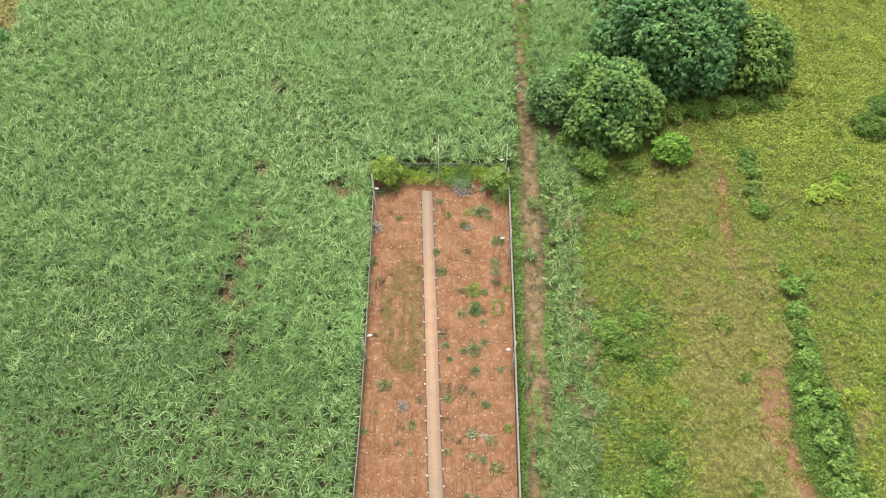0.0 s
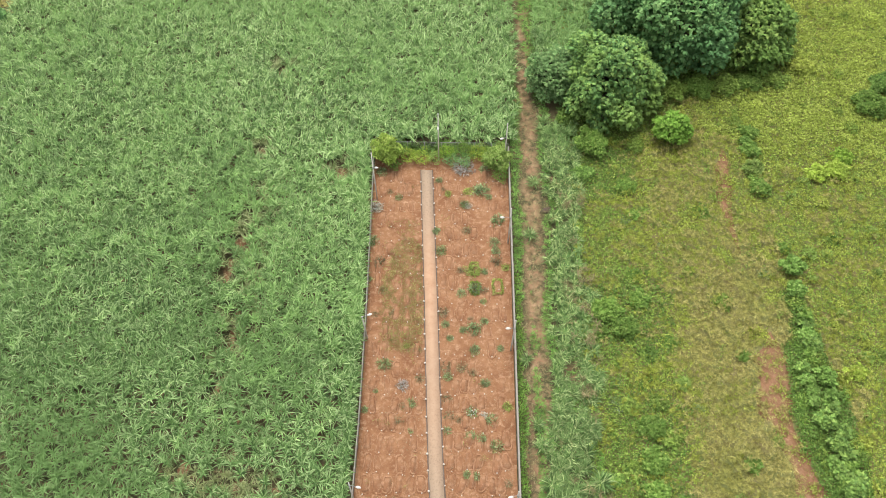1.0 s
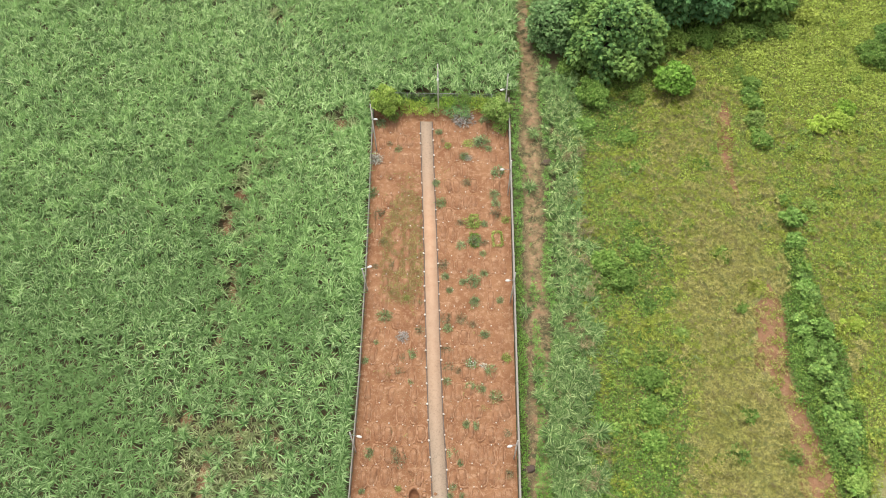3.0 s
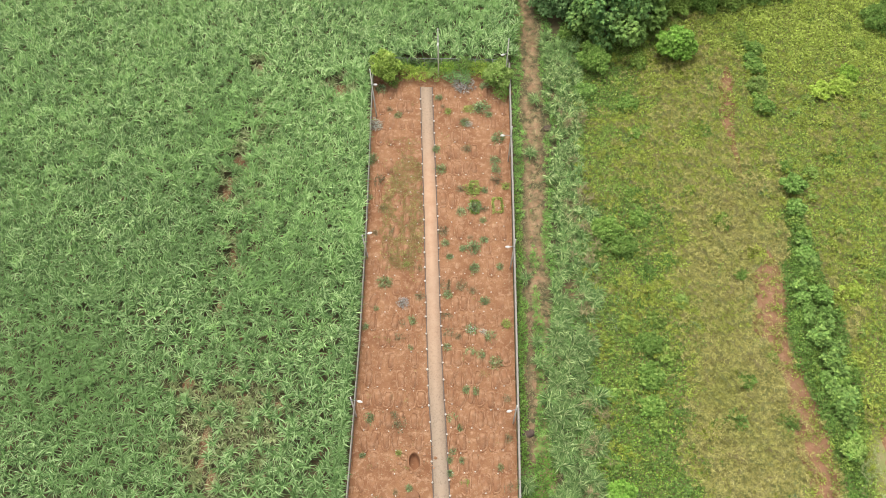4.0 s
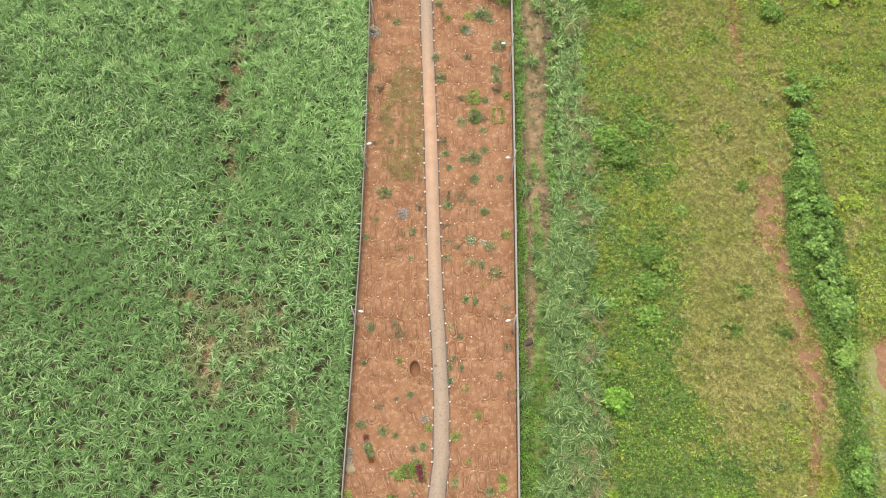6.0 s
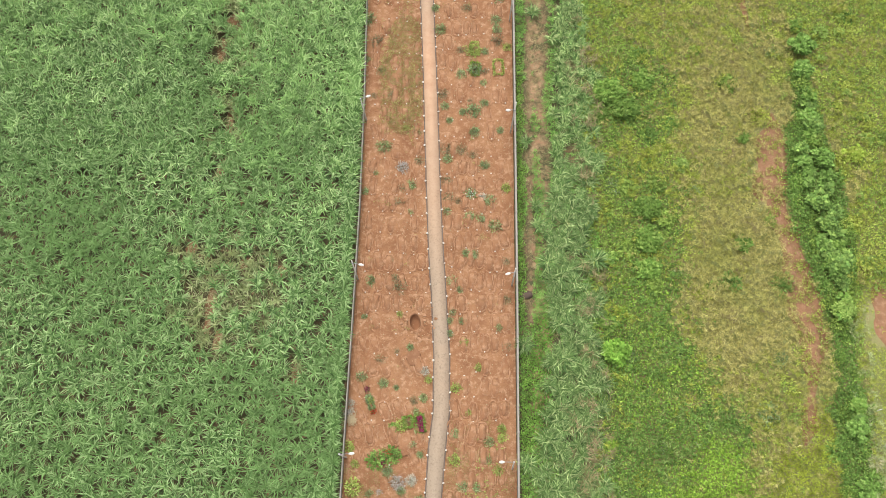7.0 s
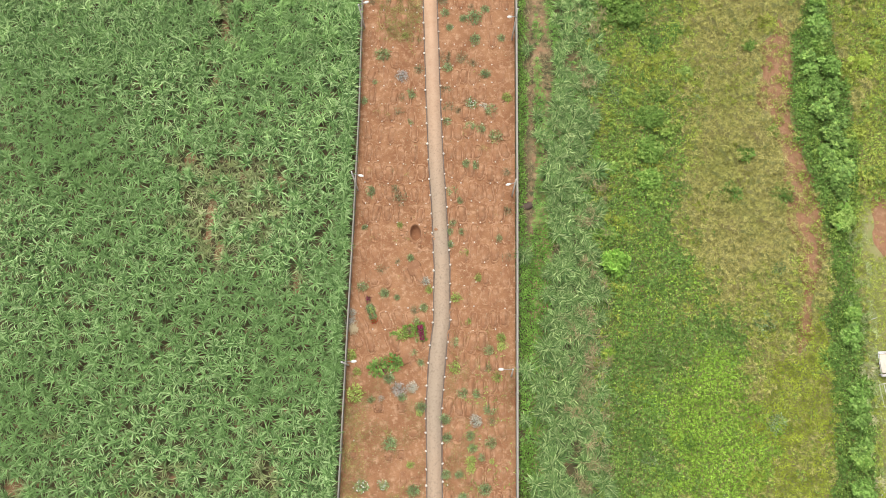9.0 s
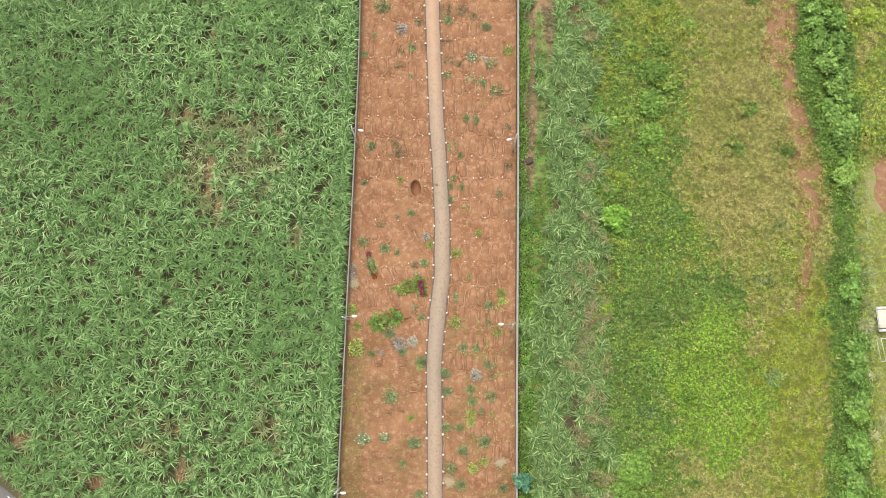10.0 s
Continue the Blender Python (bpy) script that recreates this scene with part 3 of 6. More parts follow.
# ---- lamp poles ----
def lamp_pole(base, top, head):
    """A pole from base to a leaning top, an arm at its side and a pale lamp head at its end."""
    bx, by = base
    d = Vector((top[0] - bx, top[1] - by, top[2]))
    o = thing("lamp_pole", pose(bx, by, 0), "slender grey pole with a white lamp on a side arm", "lamp pole", "lamps round the burial plot")
    part("pole", tube([(0, 0, -0.3), d * 0.5, d], [0.105, 0.09, 0.07], 9), POST, o, smooth=True)
    part("pole_cap", tube([d * 0.995, d * 1.012], [0.085, 0.08], 9), WHITE, o, "pale cap")
    f = min(0.985, head[2] / top[2])
    root = d * f
    tip = Vector((head[0] - bx, head[1] - by, head[2]))
    reach = tip - root
    part("arm", tube([root, root + reach * 0.45 + Vector((0, 0, 0.12)), root + reach * 0.85 + Vector((0, 0, 0.06))], [0.04, 0.035, 0.03], 6), GALVANISED, o)
    part("clamp", tube([d * (f - 0.012), d * (f + 0.012)], [0.12, 0.12], 9), GALVANISED, o)
    v, q, t = lump(1.0, 3, 12, 8, 0.0, (0.36, 0.17, 0.12))
    v[:, 1:] *= (1 - 0.35 * (v[:, :1] / 0.36 < 0) * np.abs(v[:, :1] / 0.36))
    turn = math.atan2(reach.y, reach.x)
    rot = Matrix.Rotation(turn, 3, "Z")
    v = np.array([tuple(rot @ Vector(c) + tip) for c in v])
    head_part = part("lamp_head", (v, q, t), WHITE, o, "white egg-shaped lamp head", smooth=True)
    v, q, t = lump(1.0, 4, 10, 6, 0.0, (0.17, 0.11, 0.07))
    v = np.array([tuple(rot @ Vector((c[0] + 0.06, c[1], c[2] - 0.10)) + tip) for c in v])
    part("lens", (v, q, t), GALVANISED, head_part, "unlit lamp glass", smooth=True)
    return o


POLES = [
    ((-11.0, 74.9), (-11.36, 76.0, 9.0), (-10.85, 75.68, 6.3)),
    ((-10.9, 52.0), (-11.12, 51.85, 6.1), (-10.2, 52.13, 6.2)),
    ((-10.95, 30.3), (-10.98, 30.3, 7.2), (-10.0, 30.11, 6.4)),
    ((-11.2, 9.0), (-11.24, 8.69, 7.0), (-10.0, 8.84, 6.3)),
    ((-11.5, -10.0), (-11.47, -10.09, 6.0), (-10.6, -10.02, 6.0)),
    ((7.92, 67.51), (7.91, 67.52, 8.1), (6.8, 67.54, 6.1)),
    ((7.90, 50.6), (8.01, 50.55, 8.0), (7.2, 50.54, 6.1)),
    ((7.90, 29.83), (7.81, 29.75, 7.0), (7.05, 29.57, 5.6)),
    ((7.77, 8.0), (7.49, 8.28, 6.0), (6.2, 8.26, 6.0)),
    ((-2.19, 82.4), (-2.24, 82.54, 10.0), (-2.25, 81.9, 7.7)),
    ((7.75, 82.48), (7.73, 82.53, 8.2), (7.1, 82.34, 5.2)),
]
for row in POLES:
    lamp_pole(*row)


# ---- trees and large shrubs ----
def apart(p, gap, limit=4000):
    """Those of the places that keep the gap to all earlier ones."""
    kept = np.empty((0, 3))
    for c in p[:limit]:
        if len(kept) == 0 or ((kept - c) ** 2).sum(1).min() > gap * gap:
            kept = np.concatenate([kept, c[None]])
    return kept


def crown(lobes, seed, leaf, puff, per=26, gap=1.95):
    """A crown of small rounded sprays of leaves that stand apart over the shells of several lobes (x, y, z, rx, ry, rz), with loose leaves in the shade within."""
    g = rng(seed)
    outer, inner = [], []
    for x, y, z, rx, ry, rz in lobes:
        area = 2.4 * (rx * ry + rx * rz + ry * rz)
        for share, depth, keep in ((4.0 / puff ** 2, 1.0, outer), (2.2 / leaf ** 2, 0.86, inner)):
            d = unit(g.normal(size=(int(share * area) + 8, 3)))
            d = d[d[:, 2] > -0.35]
            far = depth * (0.86 + 0.26 * soft_noise(np.arctan2(d[:, 1], d[:, 0]) * 2.2, d[:, 2] * 3.0, 1.0, seed) - 0.10 * g.random(len(d)))
            a = np.array([x, y, z]) + d * far[:, None] * np.array([rx, ry, rz])
            ok = a[:, 2] > 0.1
            for l in lobes:
                if l != (x, y, z, rx, ry, rz):
                    ok &= (((a - np.array(l[:3])) / (np.array(l[3:]) * (0.82 if depth == 1 else 0.6))) ** 2).sum(1) > 1
            keep.append(a[ok])
    p = np.concatenate(outer)
    p = apart(p[g.permutation(len(p))], puff * gap, 9000)
    n = len(p)
    r = puff * (0.6 + 0.7 * g.random(n))
    d = unit(g.normal(size=(n * per, 3)) + np.array([0, -0.1, 1.5]))
    way = unit(unit(d * np.array([1, 1, 0.0])) + g.normal(size=(n * per, 3)) * 0.3 - np.array([0, 0, 0.3]))
    way = unit(way - d * (way * d).sum(1)[:, None]) + d * 0.12
    at = np.repeat(p, per, 0) + d * (np.repeat(r, per) * (0.55 + 0.45 * g.random(n * per)))[:, None] - way * leaf * 0.35
    q = np.concatenate(inner)
    q = q[g.permutation(len(q))[: int(0.55 * n * per)]]
    at, way = np.concatenate([at, q]), np.concatenate([way, g.normal(size=q.shape) * np.array([1, 1, 0.4])])
    face = np.concatenate([d + g.normal(size=d.shape) * 0.25, np.broadcast_to(np.array([0, 0, 1.0]), q.shape)])
    long = leaf * (0.7 + 0.6 * g.random(len(at)))
    long[n * per:] *= 2.0
    return leaves(at, way, long, long * 0.66, g, 0.2, face)


def thicket(lobes, seed, leaf, thick=54):
    """Loose leaves over the shells of several lobes, with an uneven outline and depth."""
    g = rng(seed)
    at, out = [], []
    for x, y, z, rx, ry, rz in lobes:
        n = int(thick * (0.24 / leaf) ** 2 * (rx * ry + rx * rz + ry * rz)) + 12
        d = unit(g.normal(size=(n, 3)) + np.array([0, 0, 0.25]))
        d = d[d[:, 2] > -0.25]
        far = 0.62 + 0.5 * soft_noise(np.arctan2(d[:, 1], d[:, 0]) * 1.6 + x, d[:, 2] * 2.5 + y, 0.7, seed) - 0.3 * g.random(len(d)) ** 2
        at.append(np.array([x, y, z]) + d * far[:, None] * np.array([rx, ry, rz]))
        out.append(d)
    at, d = np.concatenate(at), np.concatenate(out)
    ok = at[:, 2] > 0.03
    at, d = at[ok], d[ok]
    way = unit(d * np.array([1, 1, 0.3]) + g.normal(size=d.shape) * 0.7)
    long = leaf * (0.6 + 0.8 * g.random(len(at)))
    return leaves(at, way, long, long * 0.55, g, 0.2, d * 0.6 + np.array([0, 0, 0.9]) + g.normal(size=d.shape) * 0.3)


def limbs(lobes, trunk, seed):
    g = rng(seed)
    pieces = [tube([(0, 0, -0.2), (0.1, 0.05, trunk * 0.5), (0.0, 0.1, trunk)], [trunk * 0.13, trunk * 0.10, trunk * 0.085], 9)]
    for x, y, z, rx, ry, rz in lobes:
        mid = Vector((x * 0.45, y * 0.45, trunk + (z - trunk) * 0.45))
        pieces.append(tube([(0, 0.05, trunk * 0.85), mid, (x, y, z)], [trunk * 0.07, trunk * 0.05, trunk * 0.025], 6))
        for _ in range(3):
            a = g.random() * 6.28
            pieces.append(tube([mid, (x + math.cos(a) * rx * 0.6, y + math.sin(a) * ry * 0.6, z + rz * 0.2)], [trunk * 0.03, trunk * 0.012], 5))
    return joined(*pieces)


def tree(name, x, y, lobes, trunk, leaf_material, seed, leaf, puff, label, category="tree"):
    o = thing(name, pose(x, y, -0.05), label, category)
    part("trunk", limbs(lobes, trunk, seed), BARK, o, "brown trunk with spreading limbs", smooth=True)
    part("crown", crown(lobes, seed, leaf, puff, 26, 1.8), leaf_material, o)
    return o


def lobed(r, h, n, seed, flat=1.0):
    """Lobes of uneven size spread over a dome of half width r and height h."""
    g = rng(seed)
    out = [(0, 0, h * 0.50, r * 0.72, r * 0.72 * flat, h * 0.42)]
    for i in range(n):
        a = 2.4 * i + 0.5 * g.random()
        e = 0.08 + 1.25 * ((i + 0.5) / n) ** 1.2
        q = r * (0.20 + 0.20 * g.random())
        k = 0.76 + 0.48 * g.random()
        out.append((math.cos(a) * math.cos(e) * (r - q) * k, math.sin(a) * math.cos(e) * (r - q) * flat * k, h * 0.36 + math.sin(e) * (h * 0.64 - q * 0.75) * k, q, q, q * 0.8))
    return out


def skirted(r, h, n, seed, flat=1.0):
    """The same, with low boughs that hang to the ground all round."""
    g = rng(seed + 500)
    low = [(math.cos(a) * r * 0.74, math.sin(a) * r * 0.74 * flat, h * (0.20 + 0.10 * g.random()), r * 0.27, r * 0.27, h * 0.20) for a in np.arange(9) * 0.698 + g.random()]
    return lobed(r, h, n, seed, flat) + low


tree("large_tree", 24.2, 95.0, skirted(8.2, 11.5, 30, 11), 3.6, TREE_MID, 12, 0.40, 0.55, "broad leafy tree with yellowish green crown beside the track")
tree("large_tree", 35.0, 109.0, skirted(12.6, 15.5, 36, 13, 0.9), 4.2, TREE_DARK, 14, 0.46, 0.62, "large dense dark green tree with rounded crown")
tree("large_tree", 48.4, 107.2, skirted(7.2, 9.5, 26, 15), 3.0, TREE_OLIVE, 16, 0.42, 0.56, "rounded green tree at the edge of the thicket")
tree("small_tree", 15.6, 97.4, skirted(4.4, 7.5, 18, 17), 2.2, TREE_BLUE, 18, 0.26, 0.40, "bluish green young tree beside the dirt track")
tree("small_tree", 33.3, 87.4, lobed(3.2, 4.4, 15, 19), 1.2, TREE_PALE, 20, 0.3, 0.34, "small light green tree with open crown in dry grass")


def big_shrub(x, y, r, h, leaf_material, seed, label, leaf=0.24, puff=0.25):
    """A shrub of several stems; puff: the half width of the sprays that its leaves are gathered in, 0 for loose leaves."""
    o = thing("shrub", pose(x, y, -0.05), label, "shrub")
    lobes = lobed(r, h, 9 if r > 1.2 else 6, seed)
    stems = [tube([(0, 0, -0.1), (l[0] * 0.5, l[1] * 0.5, l[2] * 0.6), (l[0], l[1], l[2])], [0.06, 0.045, 0.02], 3) for l in lobes]
    part("stem_clump", joined(*stems), STEM, o)
    part("foliage", crown(lobes, seed + 1, leaf, puff, 16, 1.55) if puff else thicket(lobes, seed + 1, leaf), leaf_material, o)
    return o


# shrubs in the open field
ROW_SHRUBS = [
    (45.3, 88.3, 1.5, 1.3, SHRUB), (44.9, 84.6, 1.7, 1.5, SHRUB), (44.6, 86.6, 1.2, 1.0, DARK_WEEDS), (44.7, 81.2, 1.7, 1.5, SHRUB_LIGHT), (45.3, 77.2, 1.6, 1.4, SHRUB), (45.0, 79.2, 1.2, 1.0, SHRUB),
    (46.5, 67.0, 1.1, 0.9, SHRUB), (46.9, 63.6, 1.7, 2.2, DARK_WEEDS), (46.7, 60.2, 1.5, 1.5, DARK_WEEDS), (-77.8, 111.0, 2.6, 3.0, TREE_DARK), (-79.0, 107.0, 1.8, 2.0, SHRUB),
]
TRACK_SHRUBS = [
    (20.7, 85.0, 2.9, 3.4, SHRUB), (19.2, 79.5, 1.8, 1.5, DARK_WEEDS), (25.4, 77.4, 1.6, 1.2, SHRUB), (26.1, 72.5, 1.0, 0.8, SHRUB), (20.9, 56.2, 2.2, 2.0, SHRUB), (22.9, 53.8, 1.9, 1.6, SHRUB),
    (19.6, 53.6, 1.2, 1.0, SHRUB), (25.3, 58.2, 1.6, 1.3, SHRUB), (29.6, 46.1, 1.0, 0.8, SHRUB_LIGHT), (37.9, 50.2, 0.9, 0.8, SHRUB), (36.7, 58.2, 1.3, 0.8, HERB_GREEN), (32.8, 63.0, 0.9, 0.6, HERB_GREEN),
    (36.5, 35.5, 1.1, 0.9, SHRUB), (40.2, 38.6, 0.7, 0.5, HERB_GREEN),
]
WEEDY_SHRUBS = [
    (24.8, 40.1, 1.9, 1.5, SHRUB), (24.7, 35.7, 1.9, 1.5, SHRUB), (27.3, 38.7, 1.4, 1.0, HERB_GREEN), (19.8, 33.5, 1.0, 0.9, SHRUB), (24.6, 32.1, 1.7, 1.3, SHRUB), (22.2, 34.6, 1.3, 0.9, HERB_GREEN),
    (25.2, 30.0, 1.2, 0.9, HERB_GREEN), (26.4, 43.4, 1.3, 0.9, HERB_GREEN), (22.4, 43.0, 1.3, 0.9, HERB_GREEN), (19.5, 25.0, 1.1, 1.0, SHRUB), (19.0, 10.6, 1.0, 0.9, LIME_WEEDS), (32.2, 30.1, 0.6, 0.5, HERB_GREEN),
]
FAR_SHRUBS = [
    (52.2, 48.1, 1.2, 1.0, LIME), (50.6, 47.9, 0.9, 0.7, LIME), (54.0, 50.4, 0.9, 0.7, SHRUB_LIGHT), (20.1, 21.6, 1.9, 1.9, TREE_PALE), (53.9, 80.2, 1.7, 1.6, LIME), (57.2, 80.9, 1.9, 1.7, LIME),
    (58.4, 83.6, 1.8, 1.5, LIME_WEEDS), (65.5, 94.0, 3.2, 2.4, SHRUB), (68.5, 98.5, 2.6, 2.2, DARK_WEEDS), (21.7, -7.4, 2.4, 1.3, SHRUB),
]
THICKET_SHRUBS = [
    (24.0, -6.0, 1.4, 0.9, HERB_GREEN), (20.0, -10.5, 1.8, 1.1, SHRUB), (31.0, 94.6, 2.6, 2.8, HERB_GREEN), (34.6, 96.6, 2.6, 2.6, HERB_GREEN), (39.0, 97.2, 2.6, 2.4, SHRUB), (43.2, 97.6, 2.4, 2.2, HERB_GREEN), (47.4, 98.6, 2.2, 1.8, SHRUB),
    (51.4, 99.4, 2.4, 1.8, HERB_GREEN), (17.6, 90.5, 1.8, 1.8, SHRUB), (27.6, 85.6, 1.6, 1.2, HERB_GREEN), (56.4, 102.6, 2.4, 1.6, HERB), (22.0, 107.0, 2.2, 2.2, SHRUB),
]
for i, (x, y, r, h, material) in enumerate(ROW_SHRUBS + TRACK_SHRUBS + WEEDY_SHRUBS + FAR_SHRUBS + THICKET_SHRUBS):
    big_shrub(x, y, r, h, material, 40 + 3 * i, "low leafy shrub standing in rough grass")
g = rng(76)
for i in range(150):
    x, y = (49.0 + 20 * g.random(), 30 + 50 * g.random()) if i % 2 else (39.0 + 38 * g.random() ** 0.8, 84 + 44 * g.random())
    r = 0.6 + 0.9 * g.random() ** 2
    if not (i % 2 == 0 and x < 58 and y > 97):
        big_shrub(x, y, r, 0.5 + 0.5 * r, (HERB_PALE if y > 78 else HERB, HERB, HERB_GREEN, SHRUB_LIGHT)[i % 4], 990 + i, "low leafy bush in rough yellowish grass", 0.3, 0)

# the hedgerow: dense and broad in its middle, thin by the mown grass
HEDGE_WEST = [(44.0, -14.0), (44.2, -5.2), (45.3, 1.2), (45.8, 6.4), (45.5, 10.4), (45.3, 14.4), (46.6, 18.5), (46.4, 26.1), (45.6, 29.6), (44.2, 35.3), (43.0, 42.6), (43.6, 48.0), (45.4, 54.0), (45.8, 58.0)]
HEDGE_EAST = [(48.3, -14.0), (48.6, -5.2), (48.7, 1.2), (49.0, 6.4), (48.6, 10.4), (49.4, 14.4), (48.6, 18.5), (48.6, 26.1), (49.5, 29.6), (50.2, 35.3), (49.8, 42.6), (48.6, 48.0), (48.2, 54.0), (47.4, 58.0)]
g = rng(77)
y = -13.0
while y < 57.5:
    a, b = np.interp(y, [p[1] for p in HEDGE_WEST], [p[0] for p in HEDGE_WEST]), np.interp(y, [p[1] for p in HEDGE_EAST], [p[0] for p in HEDGE_EAST])
    thin = 15.5 < y < 25 or 8.5 < y < 11.5 or -3.5 < y < -1.5
    n = 1 if thin else 4 if b - a > 5 else 3
    for i in range(n):
        f = (i + 0.15 + 0.7 * g.random()) / n
        r = (0.6 + 0.5 * g.random()) if thin else 0.7 + 0.8 * g.random()
        core = 0.3 < f < 0.72 and not thin
        material = (DARK_WEEDS, TREE_OLIVE, SHRUB, DARK_WEEDS)[int(4 * g.random())] if core else (HERB_GREEN, DARK_WEEDS, HERB_GREEN, SHRUB)[int(4 * g.random())]
        big_shrub(a + (b - a) * f + 0.3 * g.normal(), y + g.normal() * 0.5, r, r * ((1.15 + 0.9 * g.random()) if core else 0.5 + 0.5 * g.random()), material, int(g.random() * 9000), "bushy shrub in a loose hedgerow along bare soil", 0.20 + 0.12 * g.random(), (0.18 + 0.14 * g.random()) if core else 0)
    y += 1.35
big_shrub(47.5, 27.0, 1.7, 2.0, SHRUB_LIGHT, 901, "neat round light green bush in the hedgerow", 0.16)

# hedge inside the north fence
for i, (x, y, r, h, material, what) in enumerate([
    (-9.9, 82.0, 2.1, 4.0, GOLD, "tall golden shrub"), (-9.0, 80.6, 1.2, 1.6, SHRUB, "dark green shrub"), (-6.9, 82.4, 1.6, 1.5, LIME, "spreading lime shrub"),
    (-4.9, 82.0, 1.6, 1.5, LIME, "spreading lime shrub"), (-2.9, 82.0, 1.2, 1.4, SHRUB_LIGHT, "light green shrub"), (-1.0, 83.0, 1.4, 1.7, LIME_WEEDS, "light green shrub"),
    (1.5, 83.2, 1.3, 2.6, SHRUB, "dark green shrub"), (-0.4, 81.7, 1.2, 1.3, TREE_BLUE, "bluish green shrub"), (1.6, 81.6, 1.3, 1.5, TREE_BLUE, "bluish green shrub"), (3.9, 82.9, 1.8, 1.6, LIME, "spreading lime shrub"),
    (6.6, 81.2, 2.1, 3.0, SHRUB_LIGHT, "tall olive green shrub"), (7.1, 78.8, 1.4, 1.8, SHRUB, "dark green shrub"), (5.4, 83.3, 1.1, 1.3, SHRUB, "dark green shrub"),
]):
    big_shrub(x, y + 0.25, r * 1.25, h * 1.1, material, 300 + 2 * i, what + " in the planting before the fence", 0.22 if h > 2.8 else 0.16, 0.28 if h > 2.8 else 0)
big_shrub(8.95, -8.9, 1.1, 2.4, TEAL, 390, "blue green bush beside the boundary wall", 0.16, 0.2)

# ---- graves, markers, pit ----
def mound(seed, w=0.40, l=0.90, h=0.2):
    """A low worn earth mound: an uneven hump, a broken furrow round it and a crumbled lip of paler soil."""
    nu, nv = 17, 25
    u, v = np.meshgrid(np.linspace(-1.5, 1.5, nu), np.linspace(-1.35, 1.35, nv))
    u, v = u.ravel(), v.ravel()
    x, y = u * w, v * l
    wob, worn, fine = soft_noise(x, y + 40 * seed, 0.5, 23), soft_noise(x, y + 40 * seed, 0.35, 24), soft_noise(x, y + 40 * seed, 0.14, 25)
    d = (np.abs(u) ** 3 + np.abs(v) ** 4.5) ** 0.3 * (0.88 + 0.26 * wob)
    z = np.where(d < 1, h * (1 - np.minimum(d, 1) ** 2) * (0.4 + 1.1 * worn), 0) + 0.13 * np.exp(-((d - 1.15) / 0.11) ** 2) * np.clip(2.2 * worn - 0.5, 0, 1.3)
    z += -0.11 * np.exp(-((d - 0.97) / 0.09) ** 2) * np.clip(1.9 - 2.0 * wob, 0.1, 1.4) + 0.07 * (fine - 0.5)
    z = np.where(d > 1.36, -0.12, z)
    k = (np.arange(nv - 1)[:, None] * nu + np.arange(nu - 1)[None]).ravel()
    me = make_mesh("grave_mound", np.stack([x, y, z + 0.05], 1), np.stack([k, k + 1, k + nu + 1, k + nu], 1), None, MOUND_SOIL, True)
    me.materials.append(DRY_SOIL)
    me.materials.append(DAMP_SOIL)
    at = d[k] + 0.10 * (fine[k] - 0.5)
    me.polygons.foreach_set("material_index", np.where((np.abs(at - 1.13) < 0.12) & (worn[k] > 0.54), 1, np.where((np.abs(at - 0.95) < 0.09) & (wob[k] < 0.58), 2, 0)).astype(np.int32))
    return me


MOUNDS = [mound(i + 1, 0.34 + 0.03 * (i % 3), 0.80 + 0.06 * (i % 4), 0.14 + 0.06 * (i % 3)) for i in range(12)]
MARKERS = [make_mesh("marker_stone", *lump(0.125, 60 + i, 7, 5, 0.35, (1, 1, 0.8)), STONE) for i in range(4)]
SMALL = [make_mesh("small_stone", *lump(0.10, 70 + i, 6, 4, 0.4, (1, 1, 0.7)), STONE) for i in range(3)]
g = rng(5)
row_y = -10.0
while row_y < 78.5:
    west, mid, east = float(west_x(row_y)) + 1.25, float(path_x(row_y)), EAST - 0.9
    for x0, x1, step, left in ((west, mid - 1.5, 1.38, True), (mid + 1.55, east, 1.16, False)):
        clear = (26 < row_y < 42) or (not left and 1 < row_y < 14)
        lean = 18 if left and 8 < row_y < 22 else 0
        x = x0 + 0.2 * g.random()
        while x < x1:
            y = row_y + g.normal() * 0.14 + (0.0 if left else 0.35)
            plain, weedy = left and row_y < 7, left and 50 < row_y < 68
            if math.hypot(x - PIT[0], y + 1.1 - PIT[1]) > 1.9 and math.hypot(x + 4.45, y - 9.5) > 1.6 and g.random() < (0.45 if plain else 0.5 if weedy else 0.85 if clear else 0.60):
                o = solid("grave_mound", MOUNDS[int(g.random() * 12)], None, "low worn earth grave mound of red soil", "grave", "graves in the plot")
                o.matrix_basis = pose(x, y + 1.15, 0.0, 0, 0, g.normal() * 6 + lean + 180 * (g.random() < 0.5)) @ Matrix.Diagonal((0.95 + 0.35 * g.random(), (0.45 + 0.3 * g.random()) if plain else (1.05 + 0.3 * g.random()), (0.9 + 0.5 * g.random()) if clear else 0.55 + 0.7 * g.random(), 1))
            if g.random() < (0.06 if row_y < 12 else 0.35 if row_y < 26 else 0.78):
                o = solid("marker_stone", SMALL[int(g.random() * 3)], None, "small whitewashed stone marking a grave", "marker stone", "grave markers")
                o.matrix_basis = pose(x + g.normal() * 0.12, y + g.normal() * 0.08, 0.08, 0, 0, 360 * g.random())
            x += step + 0.1 * g.normal()
    row_y += 2.59 + 0.06 * g.normal()

